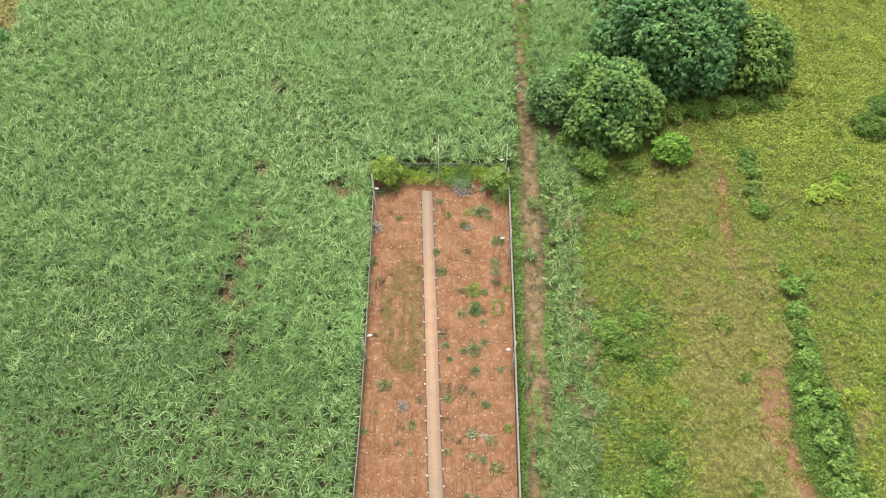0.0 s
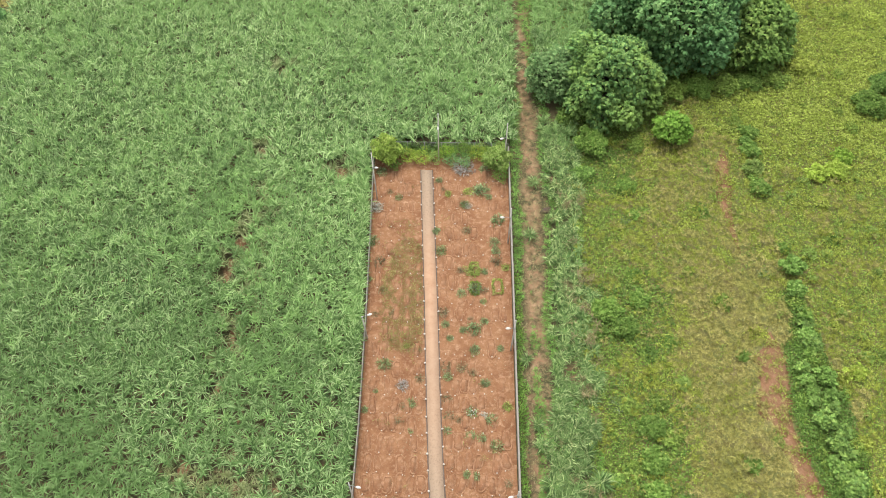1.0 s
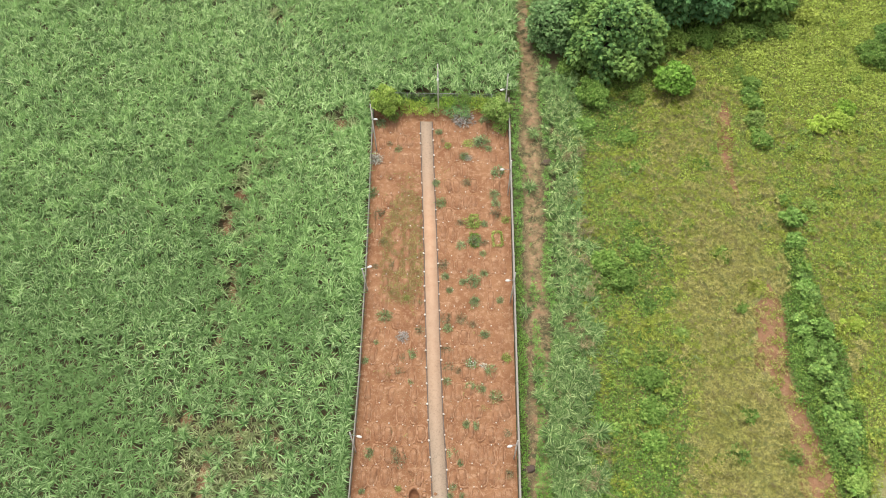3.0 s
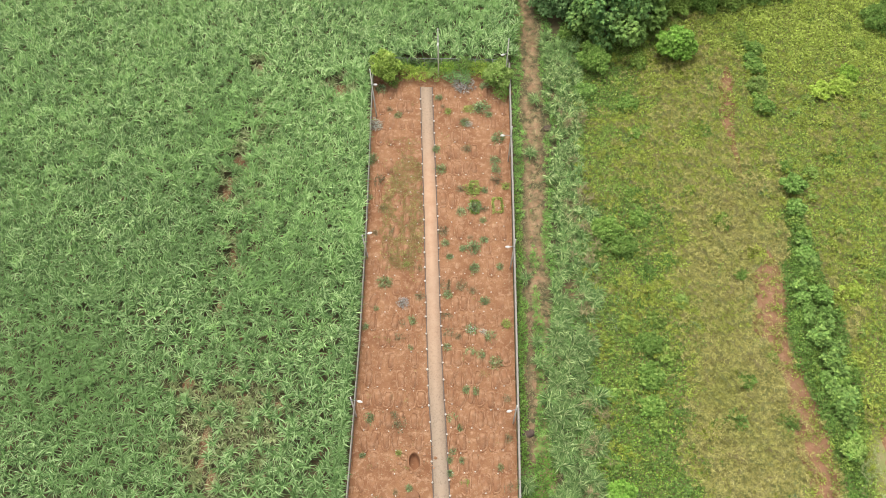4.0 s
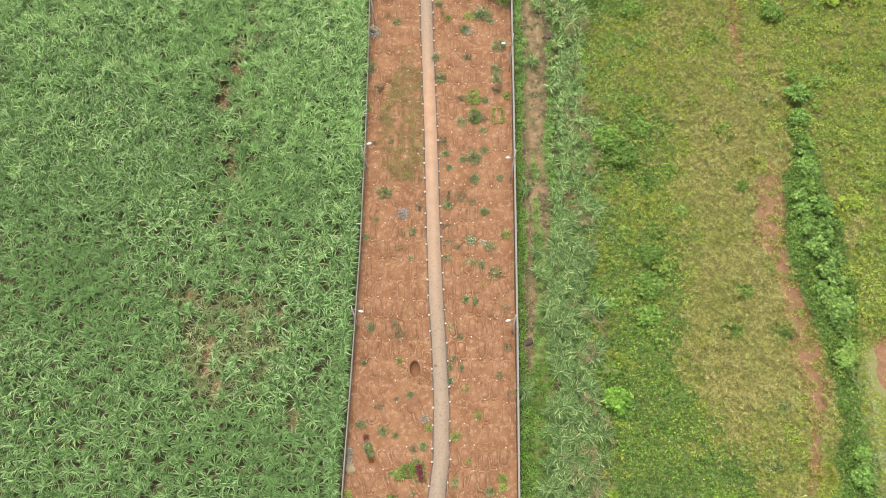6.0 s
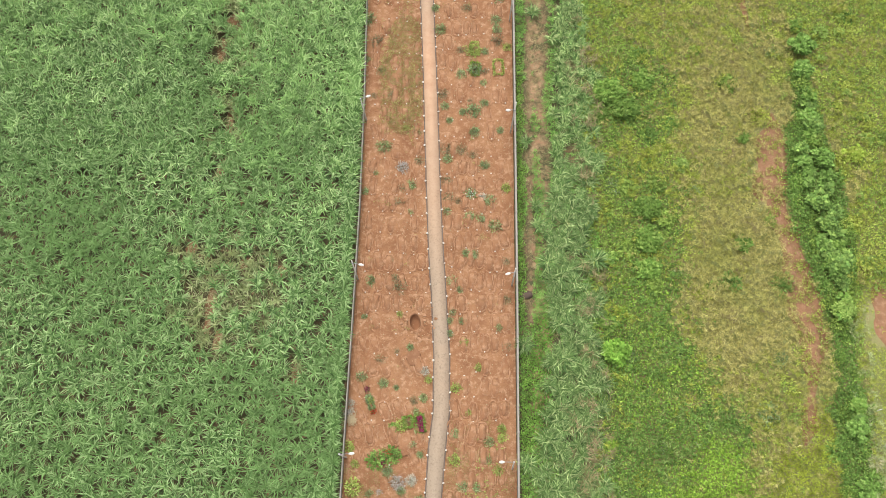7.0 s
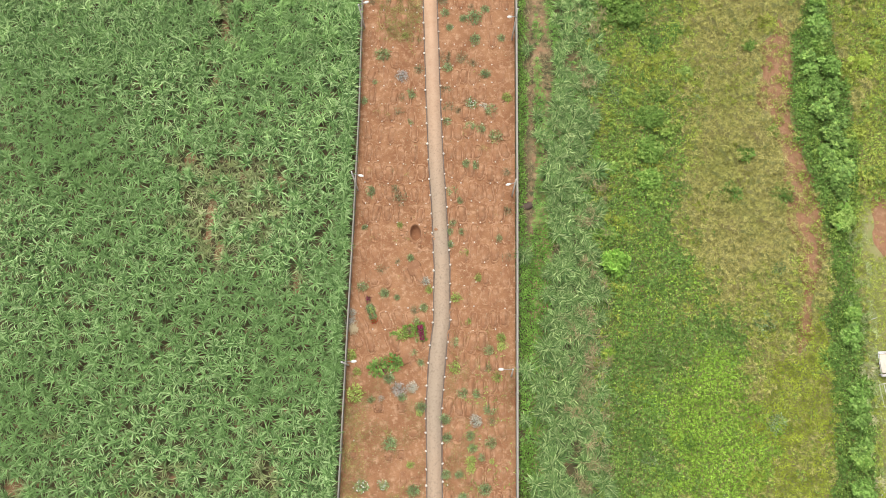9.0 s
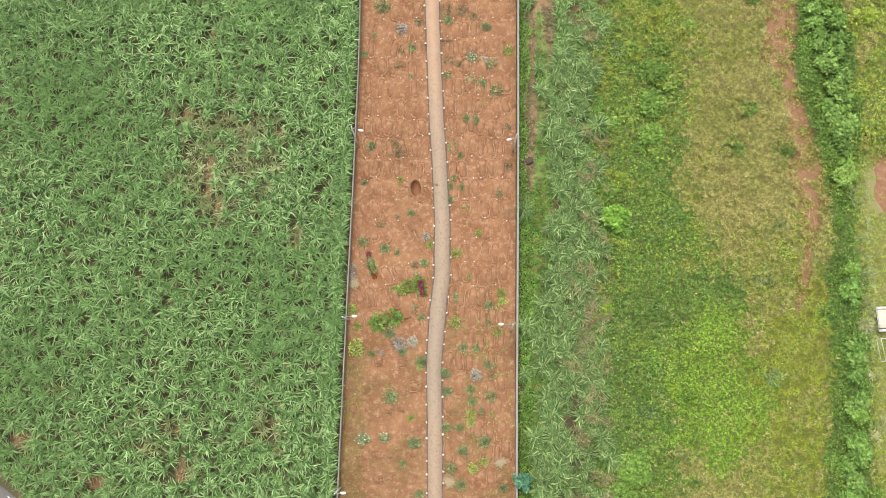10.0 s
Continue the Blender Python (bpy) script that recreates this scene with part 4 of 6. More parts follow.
y = -12.0
while y < 80.5:
    for side in (-1, 1):
        yy = y + g.normal() * 0.25 + side * 0.4
        hw = float(np.interp(yy, [0, 10, 25, 60, 80], [0.80, 0.92, 0.84, 0.82, 0.80])) + 0.14
        o = solid("edging_stone", MARKERS[int(g.random() * 4)], None, "whitewashed stone set on the footpath's edge", "edging stone", "stones along the footpath")
        o.matrix_basis = pose(float(path_x(yy)) + side * hw, yy, 0.22, 0, 0, 360 * g.random()) @ Matrix.Diagonal((0.8 + 0.5 * g.random(), 0.9 + 0.4 * g.random(), 0.9, 1))
    y += 2.32 if y > 10 else 1.95

# the open pit: a raised rim of earth round a dark hollow
a = np.linspace(0, 2 * np.pi, 25)[:-1]
rings = [(1.45, -0.04), (1.2, 0.12), (1.02, 0.18), (0.94, -0.10), (0.82, -0.50), (0.4, -0.62)]
g = rng(8)
skew = 1 + 0.16 * np.cos(a + 0.9) + 0.10 * np.sin(2 * a) + 0.10 * (g.random(24) - 0.5)
v = np.concatenate([np.stack([np.cos(a) * r * 0.66 * skew, np.sin(a) * r * 1.05 * skew - 0.2 * np.cos(a), np.full(24, z) + (0.10 * (g.random(24) - 0.5) if 0.08 < z else 0)], 1) for r, z in rings] + [np.array([[0, 0, -0.62]])])
i = np.arange(24)
q = np.concatenate([np.stack([r * 24 + i, r * 24 + (i + 1) % 24, (r + 1) * 24 + (i + 1) % 24, (r + 1) * 24 + i], 1) for r in range(5)])
tri = np.stack([np.full(24, 144), 120 + i, 120 + (i + 1) % 24], 1)
pit = thing("open_grave", pose(PIT[0], PIT[1], 0.02, 0, 0, 12), "freshly dug oval grave pit with dark damp earth", "grave pit")
part("rim", (v[:96], q[:72], np.zeros((0, 3), int)), MOUND_SOIL, pit, smooth=True)
part("hollow", (v[72:], q[72:] - 72, tri - 72), DUG_SOIL, pit, "dark damp earth", smooth=True)
g = rng(9)
for i in range(105):
    a, far = g.random() * 6.2832, 1.3 + min(1.6, 1.0 * abs(g.normal()))
    r = 0.06 + 0.18 * g.random() ** 2
    solid("earth_clod", lump(r, 900 + i, 7, 5, 0.5, (1, 0.85, 0.6)), (MOUND_SOIL, DRY_SOIL)[i % 2], "clod of dug red earth beside the pit", "earth clod", "clods round the pit", m=pose(PIT[0] + 0.2 + math.cos(a) * far * 0.8, PIT[1] + 0.3 + math.sin(a) * far, 0.04, 0, 0, 57 * a))
solid("grave_slab", box(-0.75, -1.25, 0.0, 0.75, 1.25, 0.16, 0.03), MOUND_SOIL, "smooth plastered earthen grave slab", "grave", m=pose(-4.45, 10.6, 0.03, 0, 0, 16))
def straw_heap(x, y, r, seed):
    """A loose heap of dead stalks."""
    g = rng(seed)
    n = 150
    base = np.stack([g.normal(size=n) * r * 0.5, g.normal(size=n) * r * 0.5, 0.05 + 0.22 * g.random(n)], 1)
    shape = ribbons(base, g.random(n) * 6.2832, 0.3 + 0.4 * g.random(n), 0.05 + 0.04 * g.random(n), 0.5 * g.random(n) - 0.1, 0.1 + 0.2 * g.random(n), 2)
    solid("straw_heap", joined(shape, lump(r * 0.6, seed, 10, 6, 0.4, (1, 0.9, 0.25))), STRAW, "loose heap of pale dead stalks on red soil", "straw heap", m=pose(x, y, 0.05))


solid("earth_heap", lump(0.85, 77, 16, 8, 0.2, (1, 1.25, 0.16)), DAMP_SOIL, "low heap of damp turned earth beside the footpath", "earth heap", m=pose(-3.86, 20.7, 0.03), smooth=True)
straw_heap(0.8, -9.3, 0.42, 91)
straw_heap(6.6, -7.0, 0.42, 92)
straw_heap(-10.85, 13.2, 0.5, 93)

# ---- planted shrubs on the graves ----
def bush_meshes(material, seed, n, leaf, spread, flower=None, bare=0.0):
    """Foliage, stems and flowers of one kind of small bush, one metre across its half width."""
    out = []
    for i in range(3):
        g = rng(seed + i)
        d = unit(g.normal(size=(n, 3)) * np.array([1, 1, 0.8]))
        d[:, 2] = np.abs(d[:, 2])
        shape = 0.7 + 0.6 * soft_noise(np.arctan2(d[:, 1], d[:, 0]) * 1.5, d[:, 2] * 2, 0.8, seed + i)
        at = d * (shape * (0.12 + 0.73 * g.random(n) ** 0.7))[:, None] * np.array([1, 1, spread])
        way = d * np.array([0.9, 0.9, 0.25]) + g.normal(size=(n, 3)) * np.array([0.6, 0.6, 0.35])
        size = leaf * (0.65 + 0.7 * g.random(n))
        fol = make_mesh("foliage", *leaves(at, way, size, size * 0.42, g), material)
        tips = at[g.integers(0, n, 7)]
        st = make_mesh("stem_clump", *joined(*[tube([(0, 0, -0.05), tuple(c * 0.55 + np.array([0, 0, 0.05])), tuple(c)], [0.035, 0.025, 0.012], 3) for c in tips]), STEM)
        fl = None
        if flower:
            k = g.integers(0, n, 26 if flower == PETAL else 80)
            fl = make_mesh("blossom", *leaves(np.repeat(at[k] * 1.12, 4, 0), unit(g.normal(size=(4 * len(k), 3))) + np.array([0, 0, 0.5]), 0.13 if flower == PETAL else 0.24, 0.11 if flower == PETAL else 0.2, g), flower)
        out.append((fol, st, fl))
    return out


KINDS = {
    "green": (bush_meshes(GRAVE_SHRUB, 100, 330, 0.21, 0.8), "leafy green bush planted on a grave"),
    "white": (bush_meshes(GRAVE_SHRUB, 110, 230, 0.24, 0.8, PETAL), "green bush with small white flowers on a grave"),
    "twig": (bush_meshes(TWIG, 120, 130, 0.24, 0.7), "sparse dusty brown bush on red soil"),
    "pale": (bush_meshes(PALE, 130, 320, 0.2, 0.7), "pale silvery leaved bush on a grave"),
    "lilac": (bush_meshes(LILAC, 140, 320, 0.2, 0.7), "greyish lilac bush on a grave"),
    "vari": (bush_meshes(VARIEGATED, 150, 190, 0.28, 0.8), "bush with pale variegated leaves on a grave"),
    "lime": (bush_meshes(LIME_PALE, 160, 260, 0.24, 0.8), "bright lime green bush planted on a grave"),
    "bright": (bush_meshes(DARK_WEEDS, 170, 260, 0.28, 0.8), "fresh green bush spreading over a grave"),
    "magenta": (bush_meshes(SHRUB, 180, 120, 0.3, 0.8, MAGENTA), "low bush covered in magenta flowers"),
    "clump": (bush_meshes(GREEN_GRASS, 200, 240, 0.26, 0.6), "clump of green weeds"),
    "red": (bush_meshes(SHRUB, 190, 120, 0.3, 0.8, CRIMSON), "low bush with a cluster of red flowers"),
}


def bush(kind, x, y, r, seed):
    g = rng(seed)
    meshes, label = KINDS[kind]
    fol, st, fl = meshes[int(g.random() * 3)]
    o = thing("bush", pose(x, y, 0.03, 0, 0, 360 * g.random()) @ Matrix.Diagonal((r * 1.35, r * 1.35, r * (1.0 + 0.35 * g.random()), 1)), label, "bush", "bushes on the graves")
    leafage = part("foliage", fol, None, o)
    part("stem_clump", st, None, o)
    if fl:
        part("blossom", fl, None, leafage, "clusters of open flowers")
    return o


GREEN = [
    (-10.6, 79.88, 0.76), (4.63, 80.69, 0.68), (4.11, 76.66, 1.08), (5.26, 75.44, 0.49), (1.8, 74.04, 0.65), (6.51, 71.41, 0.89),
    (-2.2, 69.28, 0.56), (6.05, 67.49, 0.72), (6.19, 66.06, 0.63), (3.25, 59.82, 0.92), (4.58, 62.57, 0.47), (1.41, 59.07, 0.61),
    (4.39, 57.8, 0.46), (-0.74, 54.24, 0.53), (-0.03, 52.14, 0.44), (1.59, 53.43, 0.45), (3.09, 53.63, 0.9), (4.52, 54.76, 0.52),
    (3.23, 50.54, 0.67), (6.55, 50.77, 0.44), (-0.25, 46.6, 0.58), (4.52, 45.9, 0.58), (2.86, 41.86, 0.71), (5.18, 40.92, 0.64),
    (-0.14, 39.41, 0.49), (2.65, 38.87, 0.56), (4.04, 38.53, 0.56), (2.32, 33.86, 0.48), (3.34, 33.67, 0.47), (0.53, 30.27, 0.54),
]
GREEN_B = [
    (-9.32, 44.55, 0.29), (-4.81, 42.86, 0.57), (-4.74, 39.26, 0.35), (-10.58, 41.99, 0.42), (-9.45, 30.09, 0.6), (-11.33, 67.37, 0.8),
    (-11.32, 61.1, 0.46), (-2.07, 78.44, 0.51), (1.54, 29.13, 0.41), (0.69, 26.29, 0.41), (0.44, 25.24, 0.41), (1.86, 25.26, 0.41),
    (0.46, 23.71, 0.41), (-9.97, 25.62, 0.34), (-4.31, 21.89, 0.41), (-9.93, 18.29, 0.6), (-7.29, 17.52, 0.54), (-5.8, 17.07, 0.33),
    (-2.63, 15.9, 0.34), (-5.88, 12.48, 0.53), (-3.21, 12.05, 0.33), (-2.82, 9.4, 0.39), (-7.9, 8.79, 0.93), (-6.0, 9.35, 0.93),
    (-6.41, 7.49, 0.59), (-4.84, 5.42, 0.46), (-2.71, 4.28, 0.59), (-6.08, 0.22, 0.72), (-9.17, -4.66, 0.71), (-6.72, -4.43, 0.58),
]
GREEN_C = [
    (-3.29, -5.0, 0.65), (-2.59, -10.6, 0.51), (1.11, 11.93, 0.53), (2.05, 5.99, 0.59), (3.69, 5.89, 0.46), (5.22, 4.09, 0.59),
    (0.13, 3.03, 0.58), (0.42, 0.91, 0.52), (3.02, 1.15, 0.52), (3.36, -0.26, 0.52), (4.35, -1.26, 0.39), (0.36, -3.17, 0.51),
    (1.78, -3.15, 0.45), (4.7, -4.74, 0.65), (2.33, -5.73, 0.58), (6.98, -9.82, 0.45), (2.06, -9.59, 0.58),
]
TWIGS = [
    (-9.15, 76.21, 0.42), (-9.93, 63.89, 0.79), (-9.21, 59.33, 0.62), (-7.73, 55.83, 0.53), (-10.13, 55.53, 0.45), (-1.45, 76.87, 0.41),
    (2.06, 69.36, 0.64), (1.3, 62.7, 0.55), (4.55, 59.58, 0.47), (-0.92, 55.96, 0.68), (2.64, 55.16, 0.37), (-0.41, 47.87, 0.73),
    (1.55, 47.91, 0.66), (2.94, 47.29, 0.5), (-0.35, 43.71, 0.57), (-0.1, 41.28, 0.64), (1.25, 40.85, 0.42), (7.25, 32.91, 0.47),
    (-4.29, 50.41, 0.52), (-3.86, 46.38, 0.58), (-5.65, 42.46, 0.57), (-6.27, 40.56, 0.56), (-6.94, 33.0, 0.34), (-6.48, 30.62, 0.47),
    (6.16, 64.18, 0.79), (-5.79, 29.5, 0.82), (-6.37, 30.63, 0.35), (7.22, 28.02, 0.55), (7.24, 22.22, 0.54), (-7.78, 20.39, 0.54),
]
TWIGS_B = [
    (-5.92, 21.45, 0.34), (-3.75, 15.41, 0.33), (-4.44, 13.17, 0.47), (-5.92, 6.51, 0.39), (5.49, 2.8, 0.46), (6.59, -7.34, 0.51),
]
PALES = [
    (-11.04, 73.3, 0.9), (1.43, 80.85, 1.52), (2.29, 73.75, 0.49), (-5.91, 45.4, 0.72), (4.27, 41.5, 0.43), (-5.25, 6.2, 0.78),
    (-3.75, 6.55, 0.59), (-7.33, 5.18, 0.33), (3.66, 2.83, 0.65), (-11.26, 13.93, 0.47), (-2.49, 19.1, 0.47),
]
VARI = [
    (-7.86, 75.2, 0.5), (-1.49, 65.92, 0.71), (-8.45, 48.29, 0.8), (5.83, 37.47, 0.76), (6.22, 24.5, 0.4), (-3.46, 14.33, 0.4),
    (-3.71, 10.51, 0.4), (-8.44, 5.03, 0.39), (5.1, 10.99, 0.53), (5.37, 0.42, 0.59), (0.88, -7.75, 0.58), (-4.58, -7.35, 0.38),
    (4.98, 9.0, 0.46),
]
LIMES = [
    (-0.69, 75.95, 0.49), (2.28, 76.42, 0.67), (7.55, 63.27, 0.55), (2.94, 62.73, 0.94), (-5.71, 50.96, 0.37), (7.26, 42.69, 0.57),
    (2.17, 22.69, 0.4), (3.82, 19.62, 0.41), (-5.7, 25.98, 0.34), (-2.0, 18.09, 0.4), (-5.09, 12.69, 0.67), (-10.3, 5.65, 0.92),
    (-10.26, 8.28, 0.46), (-10.99, 10.19, 0.6), (-2.83, 3.63, 0.39), (1.23, 17.12, 0.54), (2.67, 14.3, 0.34), (6.55, 12.49, 0.53),
    (6.55, 11.42, 0.47), (1.08, 8.94, 0.67), (6.24, 7.84, 0.53), (-3.74, -2.16, 0.39), (3.12, -1.6, 0.52), (3.13, -2.56, 0.52),
    (5.52, -1.69, 0.32), (4.59, -6.94, 0.52), (3.51, -7.71, 0.58),
]
MAGENTAS = [
    (-9.21, 16.81, 0.33), (-2.91, 13.53, 0.4), (-2.83, 12.73, 0.4), (-7.1, 8.47, 0.27),
]

count = 0
for kind, rows in (("green", GREEN), ("green", GREEN_B), ("green", GREEN_C), ("twig", TWIGS), ("twig", TWIGS_B), ("pale", PALES), ("vari", VARI), ("lime", LIMES), ("magenta", MAGENTAS)):
    for x, y, r in rows:
        count += 1
        k = kind
        if kind == "green" and min(math.hypot(x + 9.3, y + 4.9), math.hypot(x + 6.9, y + 4.7), math.hypot(x - 5.0, y + 0.3), math.hypot(x - 2.86, y - 41.9)) < 0.8:
            k = "white"
        if kind == "green" and 8 < y < 13 and x < -4:
            k = "bright"
        if kind == "pale" and count % 2:
            k = "lilac"
        bush(k, x, y, max(r, 0.32), count)
bush("red", -6.3, 9.6, 0.4, 700)

# weed clumps of the fallow field
g = rng(710)
for i in range(95):
    x, y = (19 + 9 * g.random(), -8 + 80 * g.random()) if i % 2 else (20 + 34 * g.random(), -8 + 95 * g.random())
    if far_from(np.array([x]), np.array([y]), BARE_LINE)[0] < 1.5 or (x > 48 and y < 32):
        continue
    o = bush(("bright", "green", "clump")[i % 3], x, y, 0.45 + 0.8 * g.random() ** 2, 711 + i)
    tagged(o, "clump of leafy green weeds in the fallow field", "weeds", "weed clumps in the field")
    o.name = "weed_clump"



def border(x, y, w, l, turn, material, label, flower=None):
    """A low planted border in a ring round a grave."""
    g = rng(int(x * 10) + 400)
    o = thing("border_planting", pose(x, y, 0.03, 0, 0, turn), label, "planted border")
    n = 420
    e = g.random(n) * 2 * (w + l)
    px = np.where(e < w, e - w / 2, np.where(e < w + l, w / 2, np.where(e < 2 * w + l, 1.5 * w + l - e, -w / 2)))
    py = np.where(e < w, -l / 2, np.where(e < w + l, e - w - l / 2, np.where(e < 2 * w + l, l / 2, 1.5 * l + 2 * w - e)))
    at = np.stack([px + g.normal(size=n) * 0.09, py + g.normal(size=n) * 0.09, 0.05 + 0.18 * g.random(n)], 1)
    part("foliage", leaves(at, g.normal(size=(n, 3)) + np.array([0, 0, 0.5]), 0.2, 0.1, g), material, o)
    if flower:
        k = at[: n // 3] * np.array([0.4, 0.8, 1]) + np.array([0.1, -0.1, 0.15])
        part("blossom", leaves(k, g.normal(size=(len(k), 3)) + np.array([0, 0, 0.6]), 0.16, 0.13, g), flower, o)


border(6.35, 60.2, 1.2, 2.2, 3, LIME_PALE, "low lime green border planted round a grave")
border(3.15, 63.0, 1.0, 1.9, 0, LIME_PALE, "low lime green border planted round a grave")
border(3.2, 59.9, 1.0, 1.9, 0, LIME_WEEDS, "low green border planted round a grave")
border(-8.75, 15.3, 0.55, 1.6, 20, GRAVE_SHRUB, "dark green planted border round a grave")
border(-2.9, 13.0, 0.9, 2.0, 10, SHRUB, "dark green bed filled with magenta flowers beside the footpath", MAGENTA)
border(-4.3, 13.1, 1.0, 1.2, 8, SHRUB, "small square bed edged with dark green plants")
bush("lime", -8.8, 15.5, 0.4, 805)
bush("red", -8.4, 14.3, 0.3, 806)
bush("pale", -11.0, 15.2, 0.42, 801)
bush("pale", -10.9, 14.3, 0.38, 802)
bush("twig", -3.7, 15.6, 0.45, 803)
bush("vari", -2.6, 15.9, 0.45, 804)
edging = thing("grave_edging", pose(-6.75, 76.9, 0.06, 0, 0, 2), "low pale plastered edging round a grave", "grave edging")
for x0, y0, x1, y1 in ((-0.5, -1.0, -0.42, 1.0), (0.42, -1.0, 0.5, 1.0), (-0.42, 0.92, 0.42, 1.0), (-0.42, -1.0, 0.42, -0.92)):
    part("edging_bar", box(x0, y0, -0.05, x1, y1, 0.06, 0.02), DRY_SOIL, edging)

# ---- things beside the track and at the far side ----
for x, y, r in ((13.7, 73.2, 0.8), (9.75, 28.6, 0.72)):
    o = thing("tree_stump", pose(x, y, 0.0, 0, 0, 12), "dark weathered brown stump beside the dirt track", "stump")
    part("body", lump(r, int(x * 7), 16, 8, 0.16, (1, 0.72, 0.5)), RUBBER, o, smooth=True)
    part("root", tube([(-r * 0.7, 0, 0.2), (-r * 1.15, -r * 0.1, 0.14), (-r * 1.4, -r * 0.3, 0.03)], [0.16, 0.1, 0.05], 7), BARK, o)

trolley = thing("steel_trolley", pose(51.6, 10.1, 0, 0, 0, 3), "blue grey steel trolley with a tan board on short grass", "trolley")
for x in (-1.2, 1.2):
    part("side_rail", tube([(x, -1.3, 0.7), (x, 1.3, 0.7)], [0.05, 0.05], 6), RUSTY, trolley)
    for y in (-1.2, 1.2):
        part("leg", tube([(x, y, -0.03), (x, y, 0.95)], [0.05, 0.05], 6), RUSTY, trolley)
for y in (-1.3, 1.3):
    part("end_panel", box(-1.2, y - 0.16, 0.66, 1.2, y + 0.16, 0.74, 0.02), RUSTY, trolley, "grey painted end panel")
part("board", box(-1.12, -1.05, 0.70, 1.12, 1.1, 0.76, 0.02), BOARD, trolley, "bare pale grey board")
rack = thing("ladder_frame", pose(51.6, 6.6, 0, 0, 0, 8), "pale steel ladder frame lying on short grass", "steel frame")
for y in (-1.3, 1.3):
    part("end_rail", tube([(-1.1, y, 0.25), (1.1, y, 0.25)], [0.045, 0.045], 6), WHITE, rack)
for x in (-1.1, -0.55, 0.0, 0.55, 1.1):
    part("bar", tube([(x, -1.3, 0.25), (x, 1.3, 0.25)], [0.04, 0.04], 6), WHITE, rack)
for x, y in ((-1.1, -1.2), (1.1, -1.2), (-1.1, 1.2), (1.1, 1.2)):
    part("foot", tube([(x, y, -0.05), (x, y, 0.27)], [0.04, 0.04], 6), RUSTY, rack)
for x, y, a in ((50.5, 15.4, 20), (49.4, -5.0, 70), (49.8, -4.2, 110), (49.9, -8.4, 30)):
    solid("broken_post", tube([(-0.5, 0, 0.08), (0.0, 0.03, 0.09), (0.5, 0, 0.07)], [0.06, 0.055, 0.045], 7), WHITE, "short pale broken post lying in grass", "post", m=pose(x, y, 0, 0, 0, a))
for i, (x, y, r) in enumerate(((49.0, 9.4, 1.0), (48.9, 3.6, 0.7), (49.2, -3.4, 0.7))):
    g = rng(640 + i)
    n = 170
    base = np.stack([g.normal(size=n) * 0.18, g.normal(size=n) * 0.18, 0.05 + 0.25 * g.random(n)], 1)
    solid("dry_tussock", ribbons(base, g.random(n) * 6.2832, r * (0.8 + 0.7 * g.random(n)), 0.045 + 0.03 * g.random(n), 0.3 + 1.0 * g.random(n), 0.0, 3, 0.2 * g.normal(size=n), 0.6 + 1.2 * g.random(n)), PALE_STRAW, "pale dry grass tussock at the foot of the hedgerow", "grass tussock", m=pose(x, y, 0))

# the road beyond the cane
d, nrm = Vector((0.82, -0.57, 0)), Vector((-0.57, -0.82, 0))
mid = Vector((-49.0, -11.3, 0))
def road_strip(a, b, z, l0=-160, l1=160):
    c = [mid + nrm * w + d * l for l, w in ((l0, a), (l1, a), (l1, b), (l0, b))]
    return np.array([(p.x, p.y, zz) for zz in (z - 0.2, z) for p in c]), np.array([(0, 1, 5, 4), (1, 2, 6, 5), (2, 3, 7, 6), (3, 0, 4, 7), (4, 5, 6, 7)]), np.zeros((0, 3), int)
solid("road", road_strip(0.0, 6.5, 0.06), ASPHALT, "grey asphalt country road beside the cane field", "road", kind="structure")
for a in (0.35, 6.0):
    for i in range(-20, 21):
        solid("edge_line", road_strip(a, a + 0.12, 0.066, i * 7.8, i * 7.8 + 5.2), WHITE, "white painted line on the road", "road line", kind="structure")

# ---- sugar cane ----
GAPS = [(-28.0, 100.2, 0.8, 1.3), (-29.7, 67.2, 1.3, 0.8), (-30.8, 62.2, 0.6, 1.8), (-28.7, 52.5, 0.45, 3.4), (-29.0, 83.1, 0.8, 0.9), (-16.8, 79.2, 1.5, 1.3), (-29.2, 45.0, 0.5, 1.0),
        (-28.7, 26.5, 0.6, 3.0), (-31.7, 34.0, 0.9, 0.7), (-27.4, 22.6, 0.6, 1.0), (-17.8, 18.6, 0.7, 0.9), (-48.6, -5.2, 1.3, 0.7), (-29.8, -8.3, 0.6, 1.4), (-25.0, 32.2, 0.9, 0.45), (-20.3, 31.4, 0.5, 0.6), (-39.4, -9.7, 1.4, 0.6)]
for i, (cx, cy, rx, ry) in enumerate(GAPS):
    dirt_strip("bare_soil_patch", [(cx + 0.2, cy + ry + 0.4), (cx - 0.2, cy - ry - 0.4)], ([cy - ry - 0.4, cy, cy + ry + 0.4], [0.3, 1.2 * rx, 0.3]), 260 + 3 * i, "small patch of bare reddish earth between the cane")


